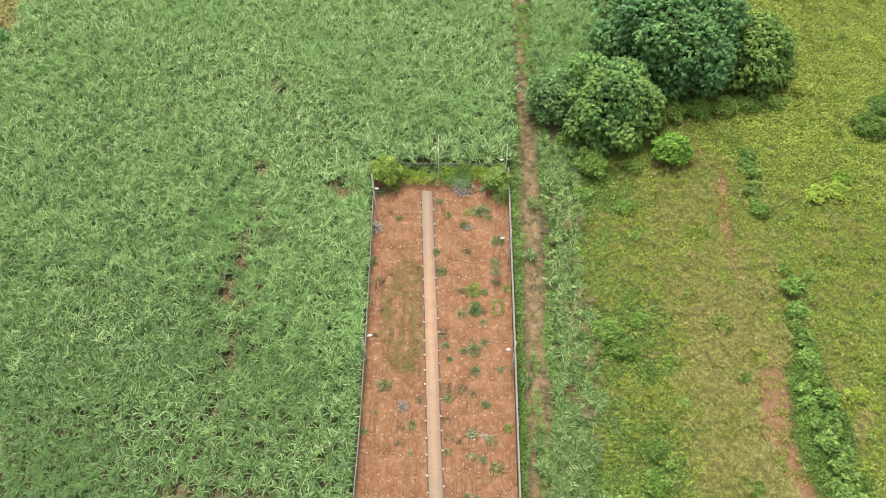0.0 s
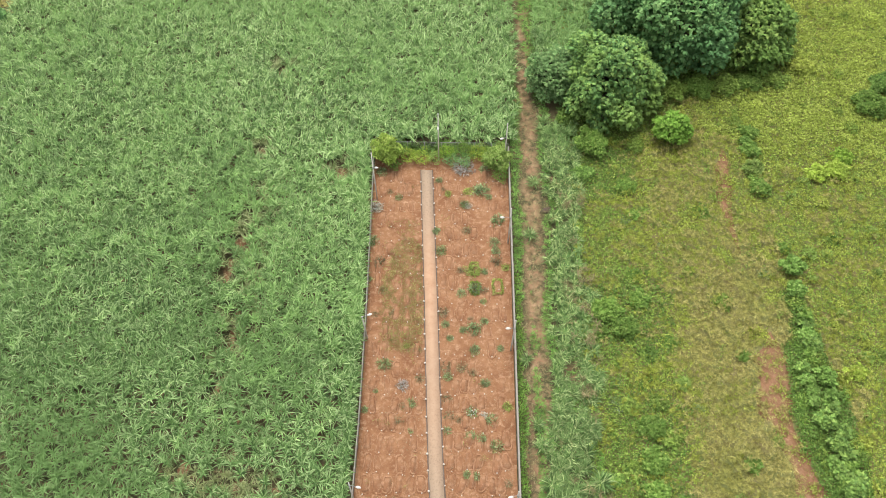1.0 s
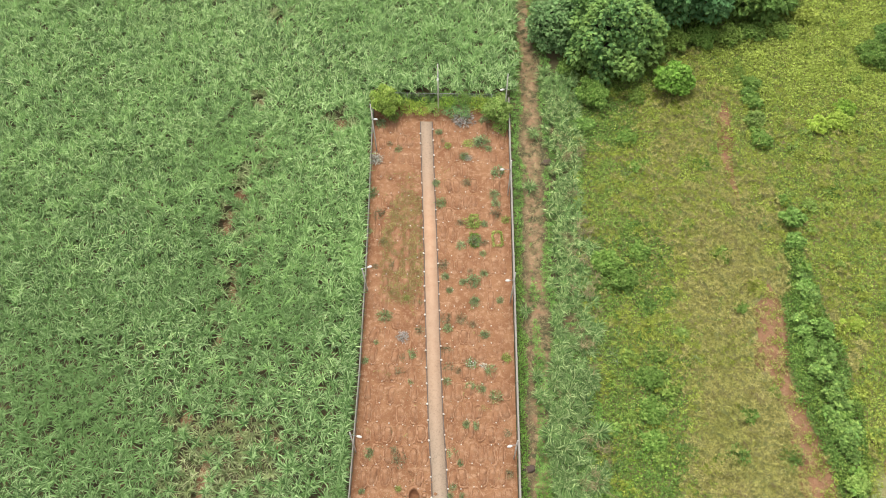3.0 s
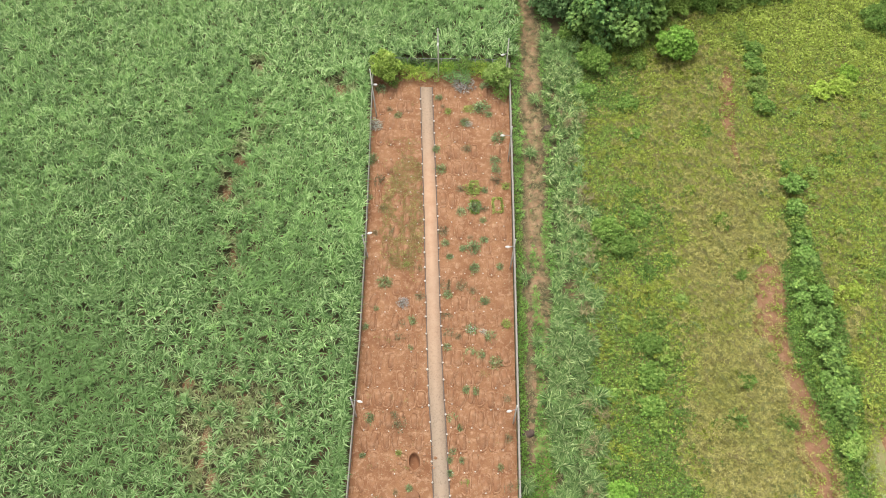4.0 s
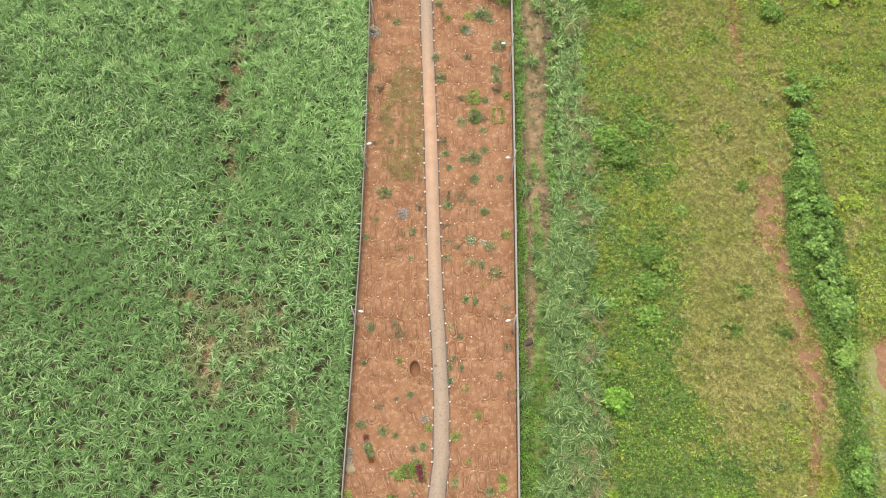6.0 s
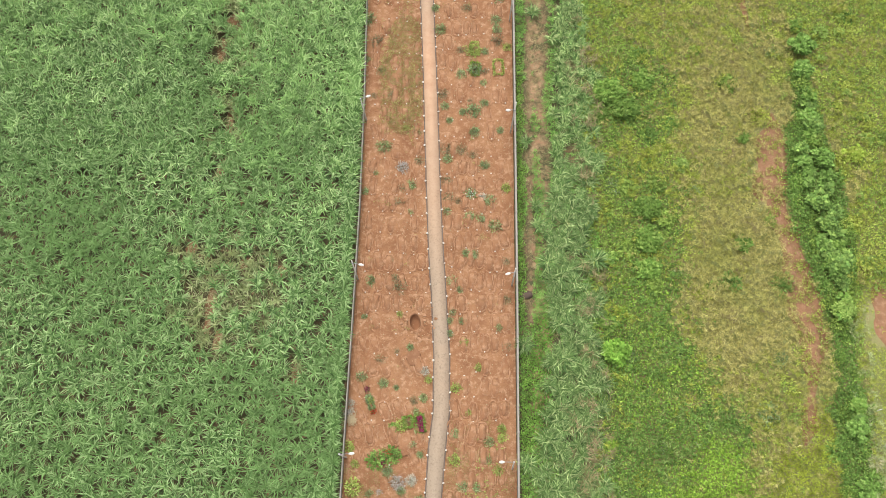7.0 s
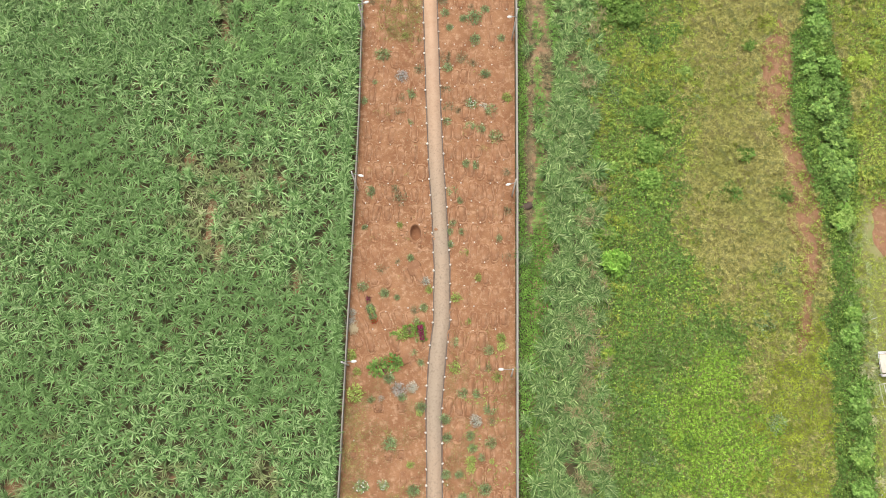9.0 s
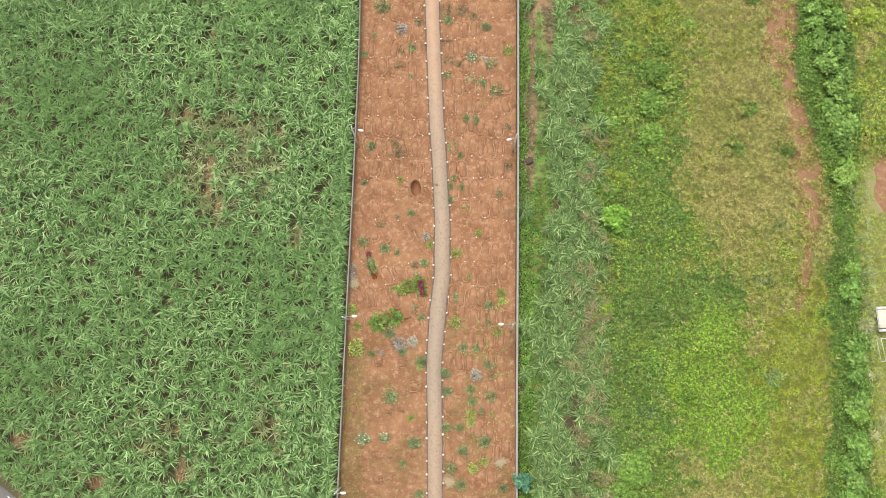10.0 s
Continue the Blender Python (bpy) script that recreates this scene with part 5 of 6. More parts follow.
def cane_blades(x, y, per, seed, size=1.0, wide=1.0, low=0.9, high=1.9, segs=3, up=0.95, loose=0.50, blown=0.40):
    """Cane stools at the places given: from each, a few leaning stalks whose tops carry long arching blades; by patches the wind has laid them one way."""
    g = rng(seed)
    k, each = len(x) * 5, per // 5
    lean = g.random(k) * 6.2832
    out = 0.05 + loose * g.random(k)
    top = np.repeat(low + (high - low) * (0.20 * soft_noise(x, y, 4.0, 21) + 0.55 * g.random(len(x))), 5) + 0.25 * (high - low) * g.random(k)
    sx, sy = np.repeat(x, 5) + out * np.cos(lean), np.repeat(y, 5) + out * np.sin(lean)
    n = k * each
    wind = np.repeat(1.1 + 3.2 * (soft_noise(x, y, 6.0, 22) - 0.5) + 0.8 * g.normal(size=len(x)), per)
    turn = np.where(g.random(n) < blown, wind + 0.55 * g.normal(size=n), np.repeat(lean, each) + np.tile(np.arange(each) * 2.4, k) + 0.5 * g.normal(size=n))
    base = np.stack([np.repeat(sx, each), np.repeat(sy, each), np.maximum(0.1, np.repeat(top, each) - 0.6 * g.random(n))], 1)
    length = size * np.repeat(0.85 + 0.3 * g.random(k), each) * (0.75 + 0.75 * g.random(n))
    return ribbons(base, turn, length, wide * (0.064 + 0.044 * g.random(n)), up + (1.53 - up) * g.random(n), 0.0, segs, 0.22 * g.normal(size=n), 0.7 + 1.3 * g.random(n))


x, y = scattered(-88, 45, -11.8, 136, 1.01, 31, 0.7)
x1, y1 = scattered(-88, -18, -11.8, 45, 1.16, 38, 0.7)
x2, y2 = scattered(-12.6, 84.9, 8.9, 136, 1.02, 32, 0.9)
x3, y3 = scattered(13.4, 98.0, 24.0, 136, 1.02, 39, 0.9)
x4, y4 = scattered(-88, -60, -12.6, -18, 1.6, 30)
x, y = np.concatenate([x, x1, x2, x3, x4]), np.concatenate([y, y1, y2, y3, y4])
y5 = np.arange(-16, 84, 0.55)
x5 = west_x(y5) - 1.0 - 0.3 * rng(26).random(len(y5))
x, y = np.concatenate([x, x5]), np.concatenate([y, y5])
keep = (x < west_x(y) - 0.95) | (y > 85.2)
keep &= (x > np.minimum(-54, -46 - 0.30 * y)) & ((x < 9) | (y > 102) | (soft_noise(x, y, 2.0, 29) > 0.5))
keep &= ((x - mid.x) * nrm.x + (y - mid.y) * nrm.y) < -0.9
keep &= x > -75.8 + 1.5 * (soft_noise(x, y, 6.0, 33) - 0.5)
for cx, cy, rx, ry in GAPS:
    keep &= ((x - cx) / rx) ** 2 + ((y - cy) / ry) ** 2 > 1.7 * soft_noise(x, y, 0.9, 34) + 0.3
x, y = x[keep], y[keep]
g = rng(28)
north = np.clip((y - 40) / 75 + 0.5 * (soft_noise(x, y, 9.0, 27) - 0.5) + 0.5 * np.clip((x + 31) / 5, 0, 1) * np.interp(y, [42, 56, 75, 90], [0, 1, 1, 0]), 0, 1) > g.random(len(x))
parched = np.zeros(len(x), bool)
for cx, cy, rx, ry in GAPS + [(-26.0, 27.5, 6.5, 7.0), (-28.3, 57.0, 2.4, 10.0), (-27.6, 72.0, 2.6, 5.0)]:
    parched |= ((x - cx) / (rx + 1.4)) ** 2 + ((y - cy) / (ry + 1.4)) ** 2 < 0.4 + g.random(len(x)) * 0.7
parched |= (y < 2) & (soft_noise(x, y, 5.0, 37) > 0.70) & (x < -18)
parched &= g.random(len(x)) < np.where(np.hypot((x + 26.5) / 6.5, (y - 28) / 9) < 1, 0.66, 0.5)
for sel, material, what, seed in ((~north & ~parched, CANE, "dense field of young green sugar cane", 36), (north & ~parched, CANE_LIGHT, "sugar cane of a yellower green farther out", 46), (parched, CANE_DRY, "thin parched sugar cane round bare spots", 56)):
    near, beyond = sel & (y < 45), sel & (y >= 45)
    shape = joined(cane_blades(x[near], y[near], 35 if seed < 50 else 25, seed, 1.12, 1.4, 0.9 if seed < 50 else 0.5, 1.9 if seed < 50 else 1.2, 2, 0.75, 0.22, 0.12), cane_blades(x[beyond], y[beyond], 35, seed + 1, 1.18, 1.45, 0.9 if seed < 50 else 0.5, 1.9 if seed < 50 else 1.2, 2))
    solid("sugar_cane", shape, material, what, "sugar cane", kind="stuff")

g = rng(58)
litter = np.concatenate([np.stack([cx + rx * g.normal(size=int(26 * rx * ry)) * 0.7, cy + ry * g.normal(size=int(26 * rx * ry)) * 0.7], 1) for cx, cy, rx, ry in GAPS + [(-26.0, 27.5, 5.0, 6.0)]])
n = len(litter)
solid("cane_litter", ribbons(np.column_stack([litter, 0.12 + 0.25 * g.random(n)]), g.random(n) * 6.2832, 0.6 + 0.7 * g.random(n), 0.05 + 0.04 * g.random(n), 0.35 * g.random(n), 0.3 * g.random(n), 1), PALE_STRAW, "dead straw-coloured cane leaves on bare spots of the field", "cane litter", kind="stuff")

# cane stools standing singly beside the track
stools = []
for i in range(4):
    n = 105
    g = rng(500 + i)
    base = np.stack([g.normal(size=n) * 0.17, g.normal(size=n) * 0.17, 0.1 + 0.65 * g.random(n)], 1)
    stools.append((make_mesh("leaf_whorl", *ribbons(base, np.where(g.random(n) < 0.15, 0.9 * g.normal(size=n), g.random(n) * 6.2832), 0.9 + 0.75 * g.random(n), 0.060 + 0.036 * g.random(n), 0.6 + 0.85 * g.random(n), 0.0, 3, 0.25 * g.normal(size=n), 0.8 + 1.4 * g.random(n)), CANE_PALE),
                   make_mesh("stalk_clump", *joined(*[tube([(0.16 * math.cos(k), 0.16 * math.sin(k), -0.1), (0.2 * math.cos(k), 0.2 * math.sin(k), 0.9)], [0.03, 0.022], 5) for k in (0.3, 1.6, 2.9, 4.1, 5.3)]), STRAW)))
x, y = scattered(10.6, -16, 19.4, 90, 1.16, 41)
g = rng(42)
edge = np.interp(y, [-14, -5, 7, 18, 28, 35, 41, 50, 60], [10.4, 10.3, 11.3, 12.0, 12.2, 12.0, 12.4, 13.3, 13.4]) + 1.6 * (soft_noise(x, y, 3.0, 43) - 0.35)
keep = (x > edge) & (x < 18.6 + 2.0 * (soft_noise(x, y, 5.0, 44) - 0.5)) & (soft_noise(x, y, 1.5, 45) + 0.25 * g.random(len(x)) > np.interp(x, [12, 15, 17.5], [0.40, 0.47, 0.58]) - np.interp(y, [35, 55], [0.05, 0.32])) & (np.hypot(x - 13.7, y - 73.2) > 1.6)
extra = [(11.9, 78.0), (11.0, 68.5), (9.9, 49.0), (12.3, 32.5), (11.0, 40.2), (11.3, 37.5), (9.3, 22.3), (12.0, 20.0), (10.6, 7.0), (9.3, 3.0), (12.2, 1.0), (12.5, -3.5), (10.2, -6.0), (11.8, 14.0), (9.4, 8.6)]
x, y = x[keep], y[keep]
far_stools = y > np.sort(y)[275]
solid("sugar_cane", cane_blades(x[far_stools], y[far_stools], 70, 66, 1.05, 1.2, 0.4, 1.0, 2, 0.75, 0.25, 0.2), CANE_PALE, "tufts of pale green sugar cane farther along the track", "sugar cane", kind="stuff")
for i, (cx, cy) in enumerate(list(zip(x[~far_stools], y[~far_stools])) + extra):
    bl, st = stools[int(g.random() * 4)]
    o = thing("cane_stool", pose(cx, cy, -0.05, 0, 0, 70 + 55 * g.normal()) @ Matrix.Diagonal((0.7 + 0.6 * g.random(),) * 3 + (1,)), "single tuft of pale green sugar cane", "sugar cane", "cane tufts beside the track")
    part("leaf_whorl", bl, None, o)
    part("stalk_clump", st, None, o)

# ---- grass and weeds ----
def herbs(name, x, y, per, height, leaf, material, label, seed):
    """Low leafy weeds: clumps of broad leaves on short stalks, of uneven height."""
    g = rng(seed)
    n = len(x) * per
    d = unit(g.normal(size=(n, 3)) + np.array([0, 0, 0.6]))
    top = height * (0.25 + 1.25 * soft_noise(x, y, 1.5, seed + 5) * (0.6 + 0.4 * g.random(len(x))))
    at = np.stack([np.repeat(x, per), np.repeat(y, per), np.repeat(top, per) * (0.45 + 0.55 * g.random(n))], 1) + d * np.array([0.24, 0.24, 0.08])
    size = leaf * (0.65 + 0.7 * g.random(n))
    return solid(name, leaves(at, d * np.array([1, 1, 0.5]), size, size * 0.55, g), material, label, name.replace("_", " "), kind="stuff")


def tufts(name, x, y, per, length, width, material, label, seed, rise=(0.3, 1.2), segs=2, comb=None):
    g = rng(seed)
    n = len(x) * per
    base = np.stack([np.repeat(x, per) + g.normal(size=n) * 0.09, np.repeat(y, per) + g.normal(size=n) * 0.09, np.full(n, -0.02)], 1)
    plot = (x > west_x(y)) & (x < EAST) & (y < 82)
    base[:, 2] += np.repeat(np.where(plot, np.maximum(soil_height(x, y), 0.0) + 0.015, 0.0), per)
    base[:, 2] += 0.25 * length * g.random(n) + np.repeat(0.5 * length * g.random(len(x)) ** 2 + 1.1 * length * (soft_noise(x, y, 0.8, seed + 3) > 0.55), per)
    turn = g.random(n) * 6.2832
    if comb:
        lie = np.repeat(9.0 * soft_noise(x, y, comb, seed + 7) + 0.5 * g.normal(size=len(x)), per)
        turn = np.where(g.random(n) < 0.75, lie + 0.55 * g.normal(size=n), turn)
    return solid(name, ribbons(base, turn, length * (0.6 + 0.8 * g.random(n)), width * (0.6 + 0.8 * g.random(n)), rise[0] + (rise[1] - rise[0]) * g.random(n), 0.2 + 0.5 * g.random(n), segs), material, label, name.replace("_", " "), kind="stuff")


x, y = scattered(17.2, -16, 92, 138, 0.33, 51)
keep = x < np.maximum(54, 46 + 0.30 * y)
x, y = x[keep], y[keep]
g = rng(52)
low, mid_n, fine, dice = soft_noise(x, y, 11.0, 53), soft_noise(x, y, 4.0, 54), soft_noise(x, y, 1.2, 55), g.random(len(x))
ragged = 1.3 * (mid_n - 0.5) + 0.9 * (fine - 0.5) + 0.25 * (dice - 0.5)
bare_w = np.interp(y, [8, 13, 17, 24, 30, 36, 38, 46, 51, 55, 66, 76, 84, 88], [0.0, 0.7, 0.5, 1.7, 2.5, 1.3, 1.5, 2.2, 1.9, 0.2, 0.0, 0.9, 1.0, 0.0])
bare = far_from(x, y, BARE_LINE) < bare_w * (-0.25 + 0.9 * mid_n + 1.2 * fine)
bare |= np.hypot((x - 52.8) / 2.6, (y - 26.2) / 4.2) < 0.25 + 0.5 * mid_n + 0.8 * fine
keep = ~(bare & (dice < 0.93))


def zone(cx, cy, rx, ry):
    """Below 1 inside an ellipse with a ragged rim."""
    return np.hypot((x - cx) / rx, (y - cy) / ry) + 0.8 * ragged


mown = (x > 49.6 + 0.8 * (mid_n - 0.5)) & (y < 30)
hedge = (x > np.interp(y, [p[1] for p in HEDGE_WEST], [p[0] for p in HEDGE_WEST]) - 0.6 + 1.2 * (fine - 0.5)) & (x < np.interp(y, [p[1] for p in HEDGE_EAST], [p[0] for p in HEDGE_EAST]) + 0.8 * (mid_n - 0.5)) & (y < 60)
throw = np.clip(0.5 + 1.25 * (0.62 * dice + 0.38 * fine - 0.5), 0, 1)
blotch = np.clip(0.5 + 1.7 * (0.25 * dice + 0.40 * fine + 0.35 * mid_n - 0.5), 0, 1)
parched = np.clip(1.5 - np.minimum(zone(35, 30, 7, 13), np.minimum(zone(30, -9, 4.5, 4), zone(37, 52, 6, 8))), 0, 1)
green = 0.42 + 0.5 * (low - 0.5) + 0.5 * np.clip((32 - x) / 11, 0, 1) * (y < 90) + 0.3 * np.clip((x - 45) / 4, 0, 1) - 0.40 * parched
kind = np.where(throw < green, np.where(soft_noise(x, y, 1.7, 57) + 0.4 * (g.random(len(x)) - 0.5) > np.interp(x, [20, 26, 33, 46, 50], [0.45, 0.52, 0.66, 0.6, 0.5]), 7, 1), 0)
kind = np.where((x > 46 + 3 * (mid_n - 0.5)) & (y > 28), np.where(blotch < 0.32, 6, np.where(blotch < 0.50, 7, np.where(blotch < 0.74, 1, 0))), kind)
kind = np.where((y > 84 - 12 * (mid_n - 0.5)) & (x > 38 + 4 * (fine - 0.5)), np.where(blotch < 0.62, 6, np.where(blotch < 0.74, 7, 1)), kind)
kind = np.where((kind == 0) & (soft_noise(x, y, 2.6, 58) > 0.68) & (parched < 0.5), 6, kind)


def within(p, *zones):
    """Thrown with a chance that falls from p to nothing across the rim of the zones."""
    return g.random(len(x)) < p * np.clip((1.5 - np.min([zone(*z) for z in zones], axis=0)) / 0.6, 0, 1)


kind = np.where(within(0.75, (24.2, 36, 4.2, 9), (22, 55.5, 5, 4.5), (21, 82, 4, 6)), np.where(dice < 0.4, 3, 7), kind)
kind = np.where(within(0.92, (23.5, 18, 6.0, 9), (22, -8, 4.5, 4)), np.where(dice < 0.42, 3, np.where(dice < 0.80, 7, 2)), kind)
kind = np.where(within(0.97, (24, 4, 7, 10), (30.5, 12.0, 4.2, 3.6)), np.where(dice < 0.06, 8, np.where(dice < 0.68, 3, 7)), kind)
kind = np.where(within(0.95, (31.3, 2.0, 5.6, 7.2)), 2, kind)
kind = np.where(within(0.85, (41.4, 6.2, 4.4, 6.4), (40.5, -6, 3.2, 6)) & (fine > 0.3), 4, kind)
kind = np.where(hedge, np.where(dice < 0.2, 7, 3), kind)
kind = np.where(mown, 5, kind)
for cx, cy, cr in ((24.2, 95.0, 8.2), (35.0, 109.0, 12.6), (48.4, 107.2, 7.2)):
    kind = np.where(np.hypot(x - cx, y - cy) < cr * (0.85 + 0.4 * fine), 7, kind)
for i, (name, per, length, width, material, label) in enumerate([
    ("dry_grass", 13, 0.6, 0.095, DRY_GRASS, "rough yellowish grass of the fallow field"),
    ("green_grass", 12, 0.6, 0.1, GREEN_GRASS, "fresh green grass and weeds"),
    ("lime_weeds", 9, 0.55, 0.27, LIME_WEEDS, "low bright lime green leafy weeds"),
    ("dark_weeds", 9, 0.7, 0.30, DARK_WEEDS, "dense dark green leafy weeds"),
    ("yellow_weeds", 15, 0.4, 0.18, YELLOW_WEEDS, "low yellow flowering weeds"),
    ("short_grass", 16, 0.24, 0.08, GREEN_GRASS, "short trodden grass"),
    ("leafy_weeds", 8, 0.6, 0.25, HERB, "knee-high leafy yellowish weeds of the fallow field"),
    ("leafy_weeds", 8, 0.62, 0.26, HERB_GREEN, "knee-high leafy green weeds beside the cane and the hedgerow"),
    ("tall_grass", 10, 0.85, 0.105, GREY_GRASS, "tall greyish green grass among the weeds"),
]):
    sel = keep & (kind == i)
    if i == 6:
        beyond = sel & (y > 78)
        herbs(name, x[beyond], y[beyond], 7, 0.8, 0.34, HERB_PALE, "leafy yellowish green weeds beyond the fallow field", 70)
        sel = sel & (y <= 78)
    if i in (0, 1, 5, 8):
        tufts(name, x[sel], y[sel], per, length, width, material, label, 60 + i, (0.5, 1.45), segs=1)
    else:
        herbs(name, x[sel], y[sel], per, length, width, material, label, 60 + i)

on_bare = bare & (soft_noise(x, y, 1.3, 59) > 0.60) & (x < 48)
herbs("bare_ground_weeds", x[on_bare], y[on_bare], 7, 0.25, 0.22, HERB, "low weeds spreading over bare earth", 69)
edge = bare & (soft_noise(x, y, 0.7, 58) > 0.55) & (x < 48)
tufts("bare_ground_grass", x[edge], y[edge], 5, 0.3, 0.08, DRY_GRASS, "thin dry grass on bare earth", 68, segs=1, comb=1.1)

x, y = scattered(8.75, -15, 18.6, 124, 0.25, 71)
g = rng(72)
rut_w = np.abs(x - np.interp(y, [24, 36, 60, 93, 110, 124], [9.9, 10.2, 10.3, 10.9, 10.0, 9.2]))
rut_e = np.abs(x - np.interp(y, [24, 36, 44, 55, 70, 81, 91, 102, 111, 124], [12.0, 12.4, 12.6, 11.6, 11.8, 12.0, 11.8, 10.8, 9.7, 9.0]))
worn = np.maximum(np.exp(-(rut_w / 0.7) ** 2) * np.interp(y, [18, 28, 50, 70, 100], [0.0, 0.8, 0.85, 0.8, 0.8]), np.exp(-(rut_e / np.interp(y, [45, 70], [0.85, 1.3])) ** 2) * np.interp(y, [26, 40, 60, 85], [0.0, 0.8, 1.0, 1.1]))
worn = worn + 0.9 * (soft_noise(x, y, 2.2, 73) - 0.5) * (worn > 0.1) + 0.3 * (soft_noise(x, y, 0.8, 76) - 0.5)
keep = (worn < 0.42 + 0.3 * (g.random(len(x)) - 0.5)) & (soft_noise(x, y, 0.8, 74) > np.interp(x, [13.2, 14.2], [0.08, 0.55]))
lush = keep & (x < 9.6 + 1.6 * (soft_noise(x, y, 1.8, 64) - 0.5)) & (y < 62) & (soft_noise(x, y, 1.6, 69) > 0.30) | keep & (x < 12.4 + 1.5 * (soft_noise(x, y, 2.5, 61) - 0.5)) & (y < 26 + 8 * (soft_noise(x, y, 4.0, 70) - 0.5)) & (soft_noise(x, y, 1.6, 69) > 0.35)
keep &= (y > 24) | (x < 12.6) | (soft_noise(x, y, 1.4, 62) > 0.62)
tufts("verge_grass", x[keep & ~lush], y[keep & ~lush], 10, 0.36, 0.07, VERGE, "green grass verge between boundary wall and track", 75, segs=1)
herbs("verge_weeds", x[lush], y[lush], 8, 0.4, 0.22, VERGE_LEAF, "lush low green weeds between boundary wall and cane", 78)
dry = (worn > 0.22) & (g.random(len(x)) < np.interp(y, [20, 40, 70, 110], [0.35, 0.6, 0.75, 0.75]))
tufts("straw_grass", x[dry], y[dry], 5, 0.34, 0.055, TRACK_STRAW, "dry trodden straw along the field track", 79, (0.0, 0.6), segs=1)
x, y = scattered(12.5, -14, 19.6, 80, 0.4, 67)
keep = soft_noise(x, y, 1.8, 68) > np.interp(x, [12.5, 14.5, 16.5, 18.8, 19.6], [0.8, 0.7, 0.5, 0.55, 0.8]) + np.interp(y, [14, 20], [0.0, 0.08])
tufts("dead_cane_leaves", x[keep], y[keep], 7, 0.9, 0.06, TRACK_STRAW, "dead straw-coloured cane leaves at the edge of the cane", 66, (0.2, 1.0))
x, y = scattered(-11.2, -14, 7.9, 80, 0.33, 81)
weed = soft_noise(x, y, 3.5, 82) * soft_noise(x, y, 0.9, 83)
west_edge = (x < west_x(y) + 2.6) & (y < 6)
dry = (x < path_x(y) - 1.2) & (y > 50) & (y < 71) & (x > -9.5)
keep = ((dry & (weed > 0.28)) | (west_edge & (weed > 0.08)) | ((y < 4) & (weed > 0.42)) | (weed > 0.62)) & (np.abs(x - path_x(y)) > 1.2)
tufts("sparse_weeds", x[keep], y[keep], 5, 0.2, 0.04, DRY_WEED, "sparse dry weeds on the red soil", 84)
x, y = scattered(-9.6, 50, -3.0, 68, 0.26, 85)
keep = (x < path_x(y) - 1.1) & (soft_noise(x, y, 0.8, 86) + 0.5 * soft_noise(x, y, 3.5, 87) > 0.55) & (np.hypot((x + 6.2) / 3.4, (y - 59) / 9) < 1)
tufts("weedy_grass", x[keep], y[keep], 9, 0.26, 0.055, DRY_WEED, "patchy yellowish green weeds over old graves", 88, segs=1)
x, y = scattered(-11.0, -14, 8.0, 82, 0.62, 91)
g = rng(92)
keep = (np.abs(x - path_x(y)) > 1.2) & (g.random(len(x)) < 0.25 + 0.9 * (soft_noise(x, y, 2.5, 93) > 0.6))
x, y = x[keep], y[keep]
v, q, t = lump(1.0, 94, 4, 3, 0.5, (1, 1, 0.6))
size = 0.035 + 0.07 * g.random(len(x)) ** 2
verts = (v[None] * size[:, None, None] + np.stack([x, y, np.full(len(x), 0.06)], 1)[:, None]).reshape(-1, 3)
off = (np.arange(len(x)) * len(v))[:, None, None]
solid("soil_clods", (verts, (q[None] + off).reshape(-1, 4), (t[None] + off).reshape(-1, 3)), STRAW, "small pale clods and litter on the red soil", "soil clods", kind="stuff")
x, y = scattered(-92, 78, -74.5, 136, 0.45, 101)
keep = x < -75.6 + 0.6 * soft_noise(x, y, 2.0, 102)
tufts("dry_grass", x[keep], y[keep], 9, 0.5, 0.07, DRY_GRASS, "yellowish grass beyond the edge of the cane", 103)
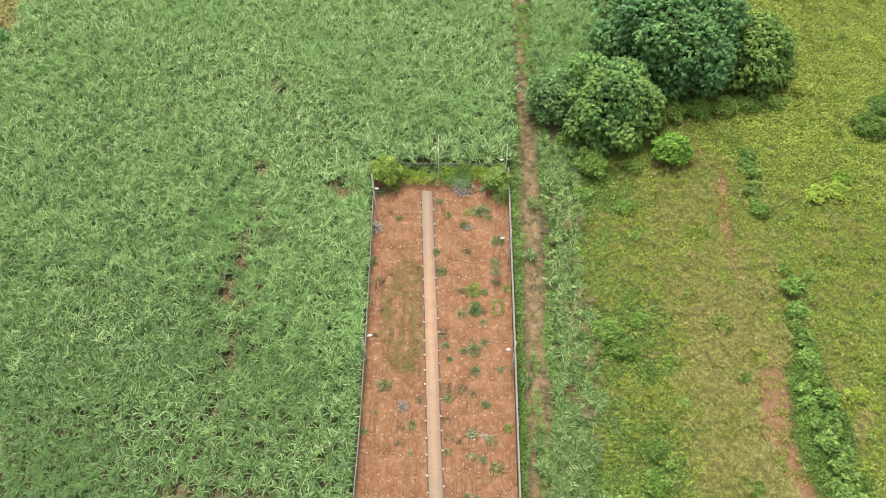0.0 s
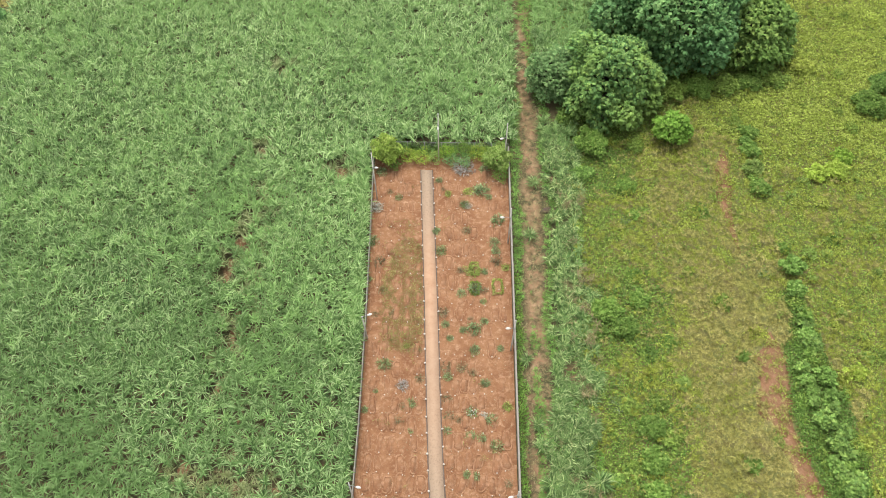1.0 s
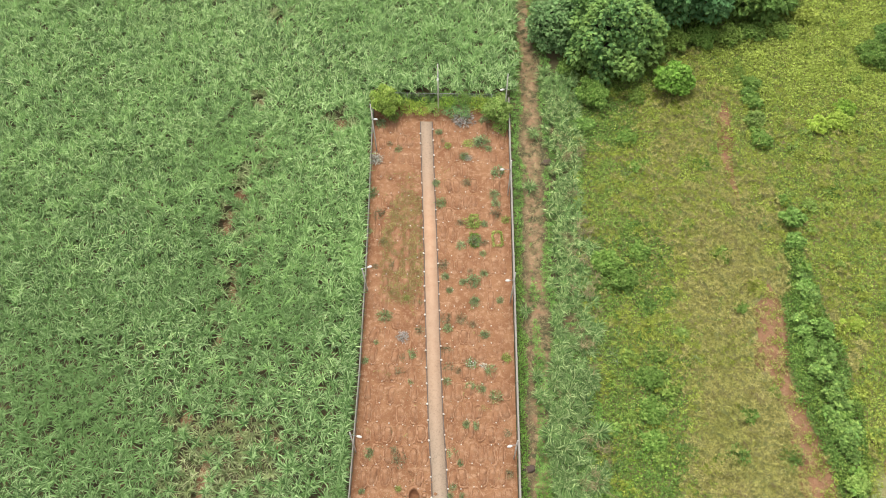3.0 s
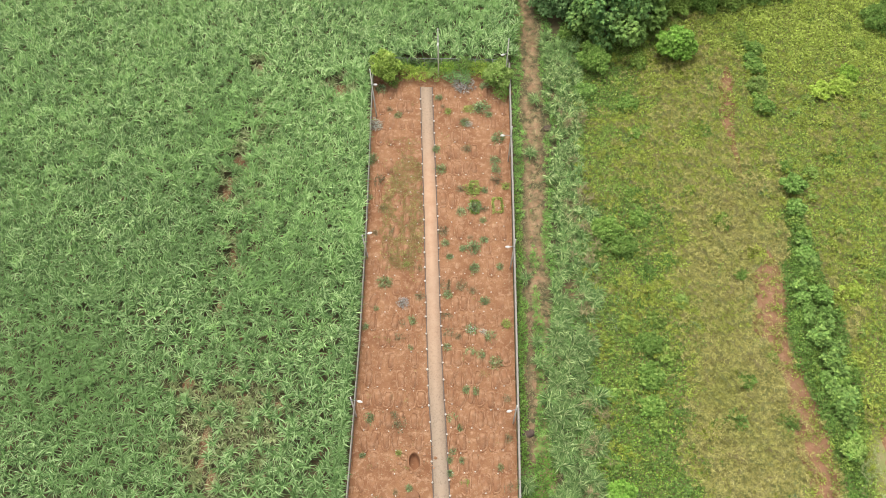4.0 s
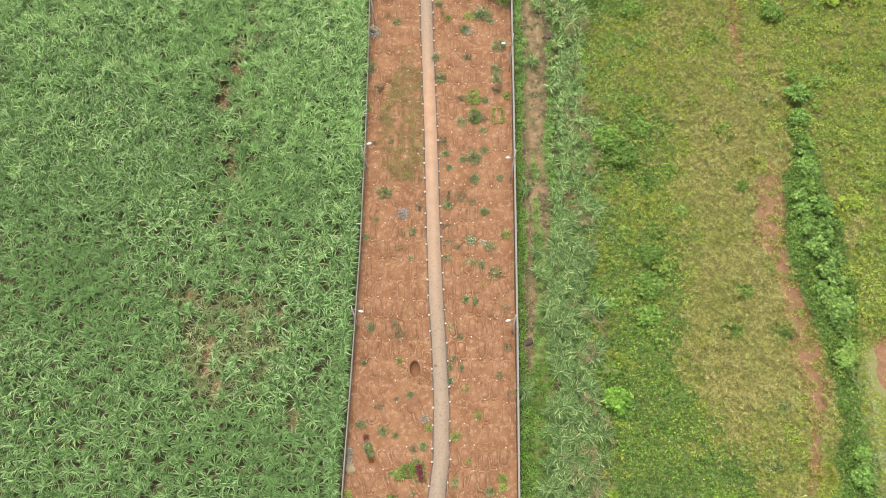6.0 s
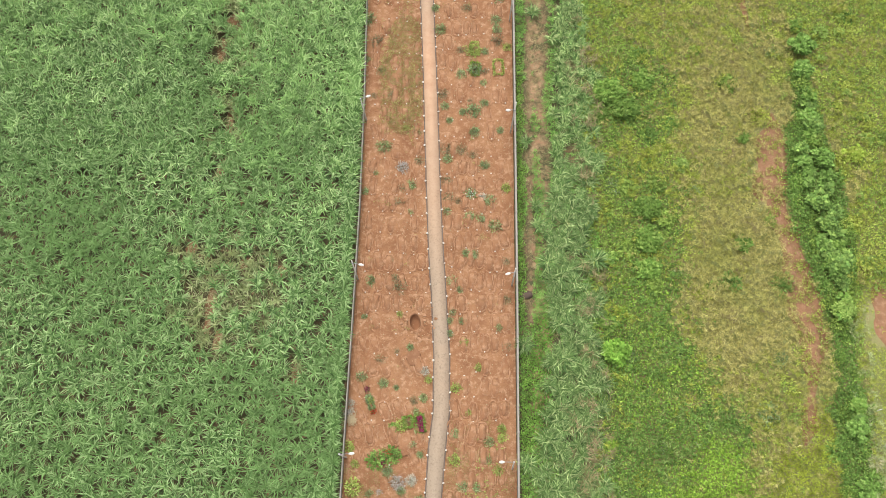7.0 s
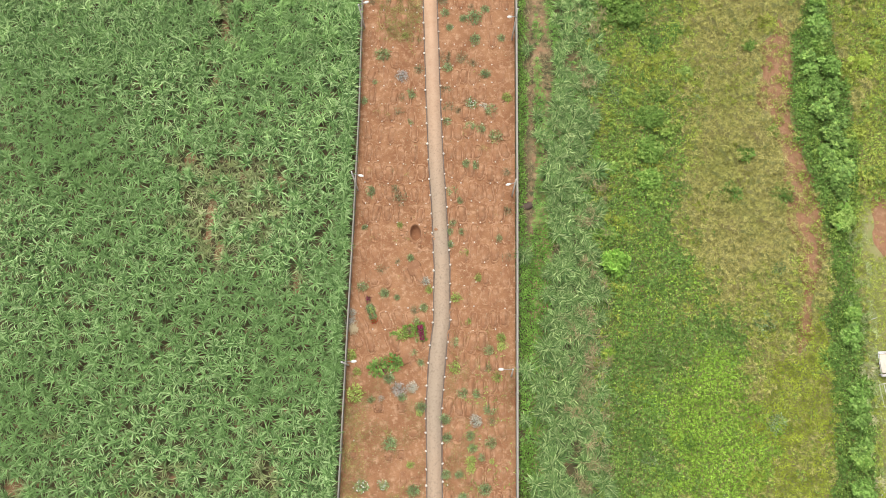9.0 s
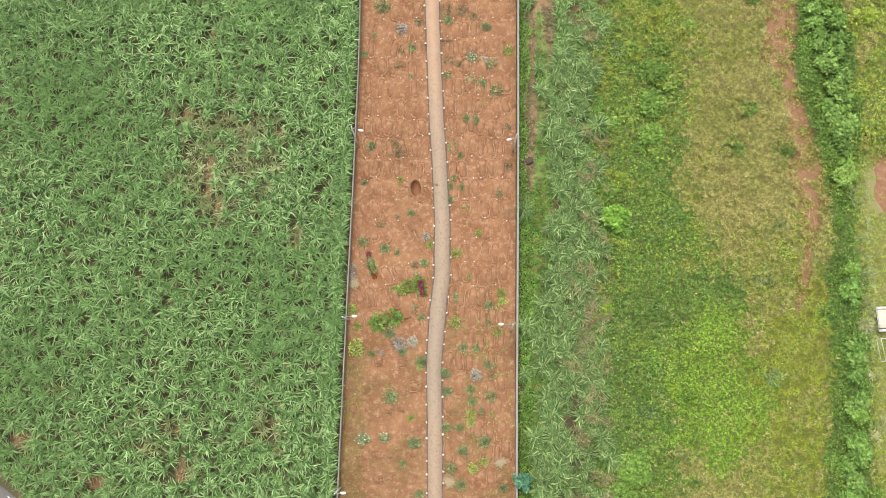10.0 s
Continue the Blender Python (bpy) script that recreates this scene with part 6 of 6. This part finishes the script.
x, y = scattered(-11.5, 83.3, 8.0, 85.6, 0.3, 105)
tufts("dark_weeds", x, y, 9, 0.6, 0.09, DARK_WEEDS, "dark weeds along the foot of the fence", 106)
x, y = scattered(-11.6, -15, -8.0, 8, 0.2, 111)
keep = (x > west_x(y) + 0.1) & (soft_noise(x, y, 2.2, 112) > 0.30 + 0.22 * (x - west_x(y)))
tufts("thin_grass", x[keep], y[keep], 5, 0.16, 0.045, DRY_WEED, "thin dusty grass inside the boundary wall", 113, segs=1)
x, y = scattered(0.3, -12, 8.0, 14, 0.24, 125)
keep = (soft_noise(x, y, 2.0, 126) > np.where(x > 7.0, 0.5, np.where(x < 1.4, 0.58, 0.72))) & (x > path_x(y) + 1.3)
tufts("mossy_grass", x[keep], y[keep], 4, 0.12, 0.05, DRY_WEED, "thin mossy grass on damp red soil", 127, segs=1)
x, y = scattered(2.5, -11, 7.8, 12, 0.75, 115)
keep = soft_noise(x, y, 2.4, 116) > 0.55
tufts("wilted_leaves", x[keep], y[keep], 4, 0.26, 0.075, LIME_PALE, "yellow wilted leaves scattered on the soil", 117, (0.0, 0.5))
x, y = scattered(48.3, -14, 50.4, 30, 0.28, 121)
keep = soft_noise(x, y, 2.5, 122) > 0.35
tufts("straw_grass", x[keep], y[keep], 9, 0.5, 0.06, CANE_DRY, "pale straw grass at the foot of the hedgerow", 123, segs=1)
x, y = scattered(-11.8, -15, 7.9, 10, 0.17, 131)
g = rng(132)
film = soft_noise(x, y, 2.6, 133) + 0.35 * (soft_noise(x, y, 0.7, 134) - 0.5) + np.interp(x - west_x(y), [0, 2.0, 4.0], [0.22, 0.05, 0.0]) - np.interp(y, [2, 8], [0.0, 0.3]) * (x < 0) - 0.08 * (x > 0)
keep = (x > west_x(y) + 0.1) & (np.abs(x - path_x(y)) > 1.15) & (g.random(len(x)) < np.clip((film - 0.30) / 0.3, 0, 1))
tufts("soil_moss", x[keep], y[keep], 3, 0.09, 0.07, MOSS, "thin olive film of moss and seedlings on red soil", 135, (0.0, 0.7), segs=1)
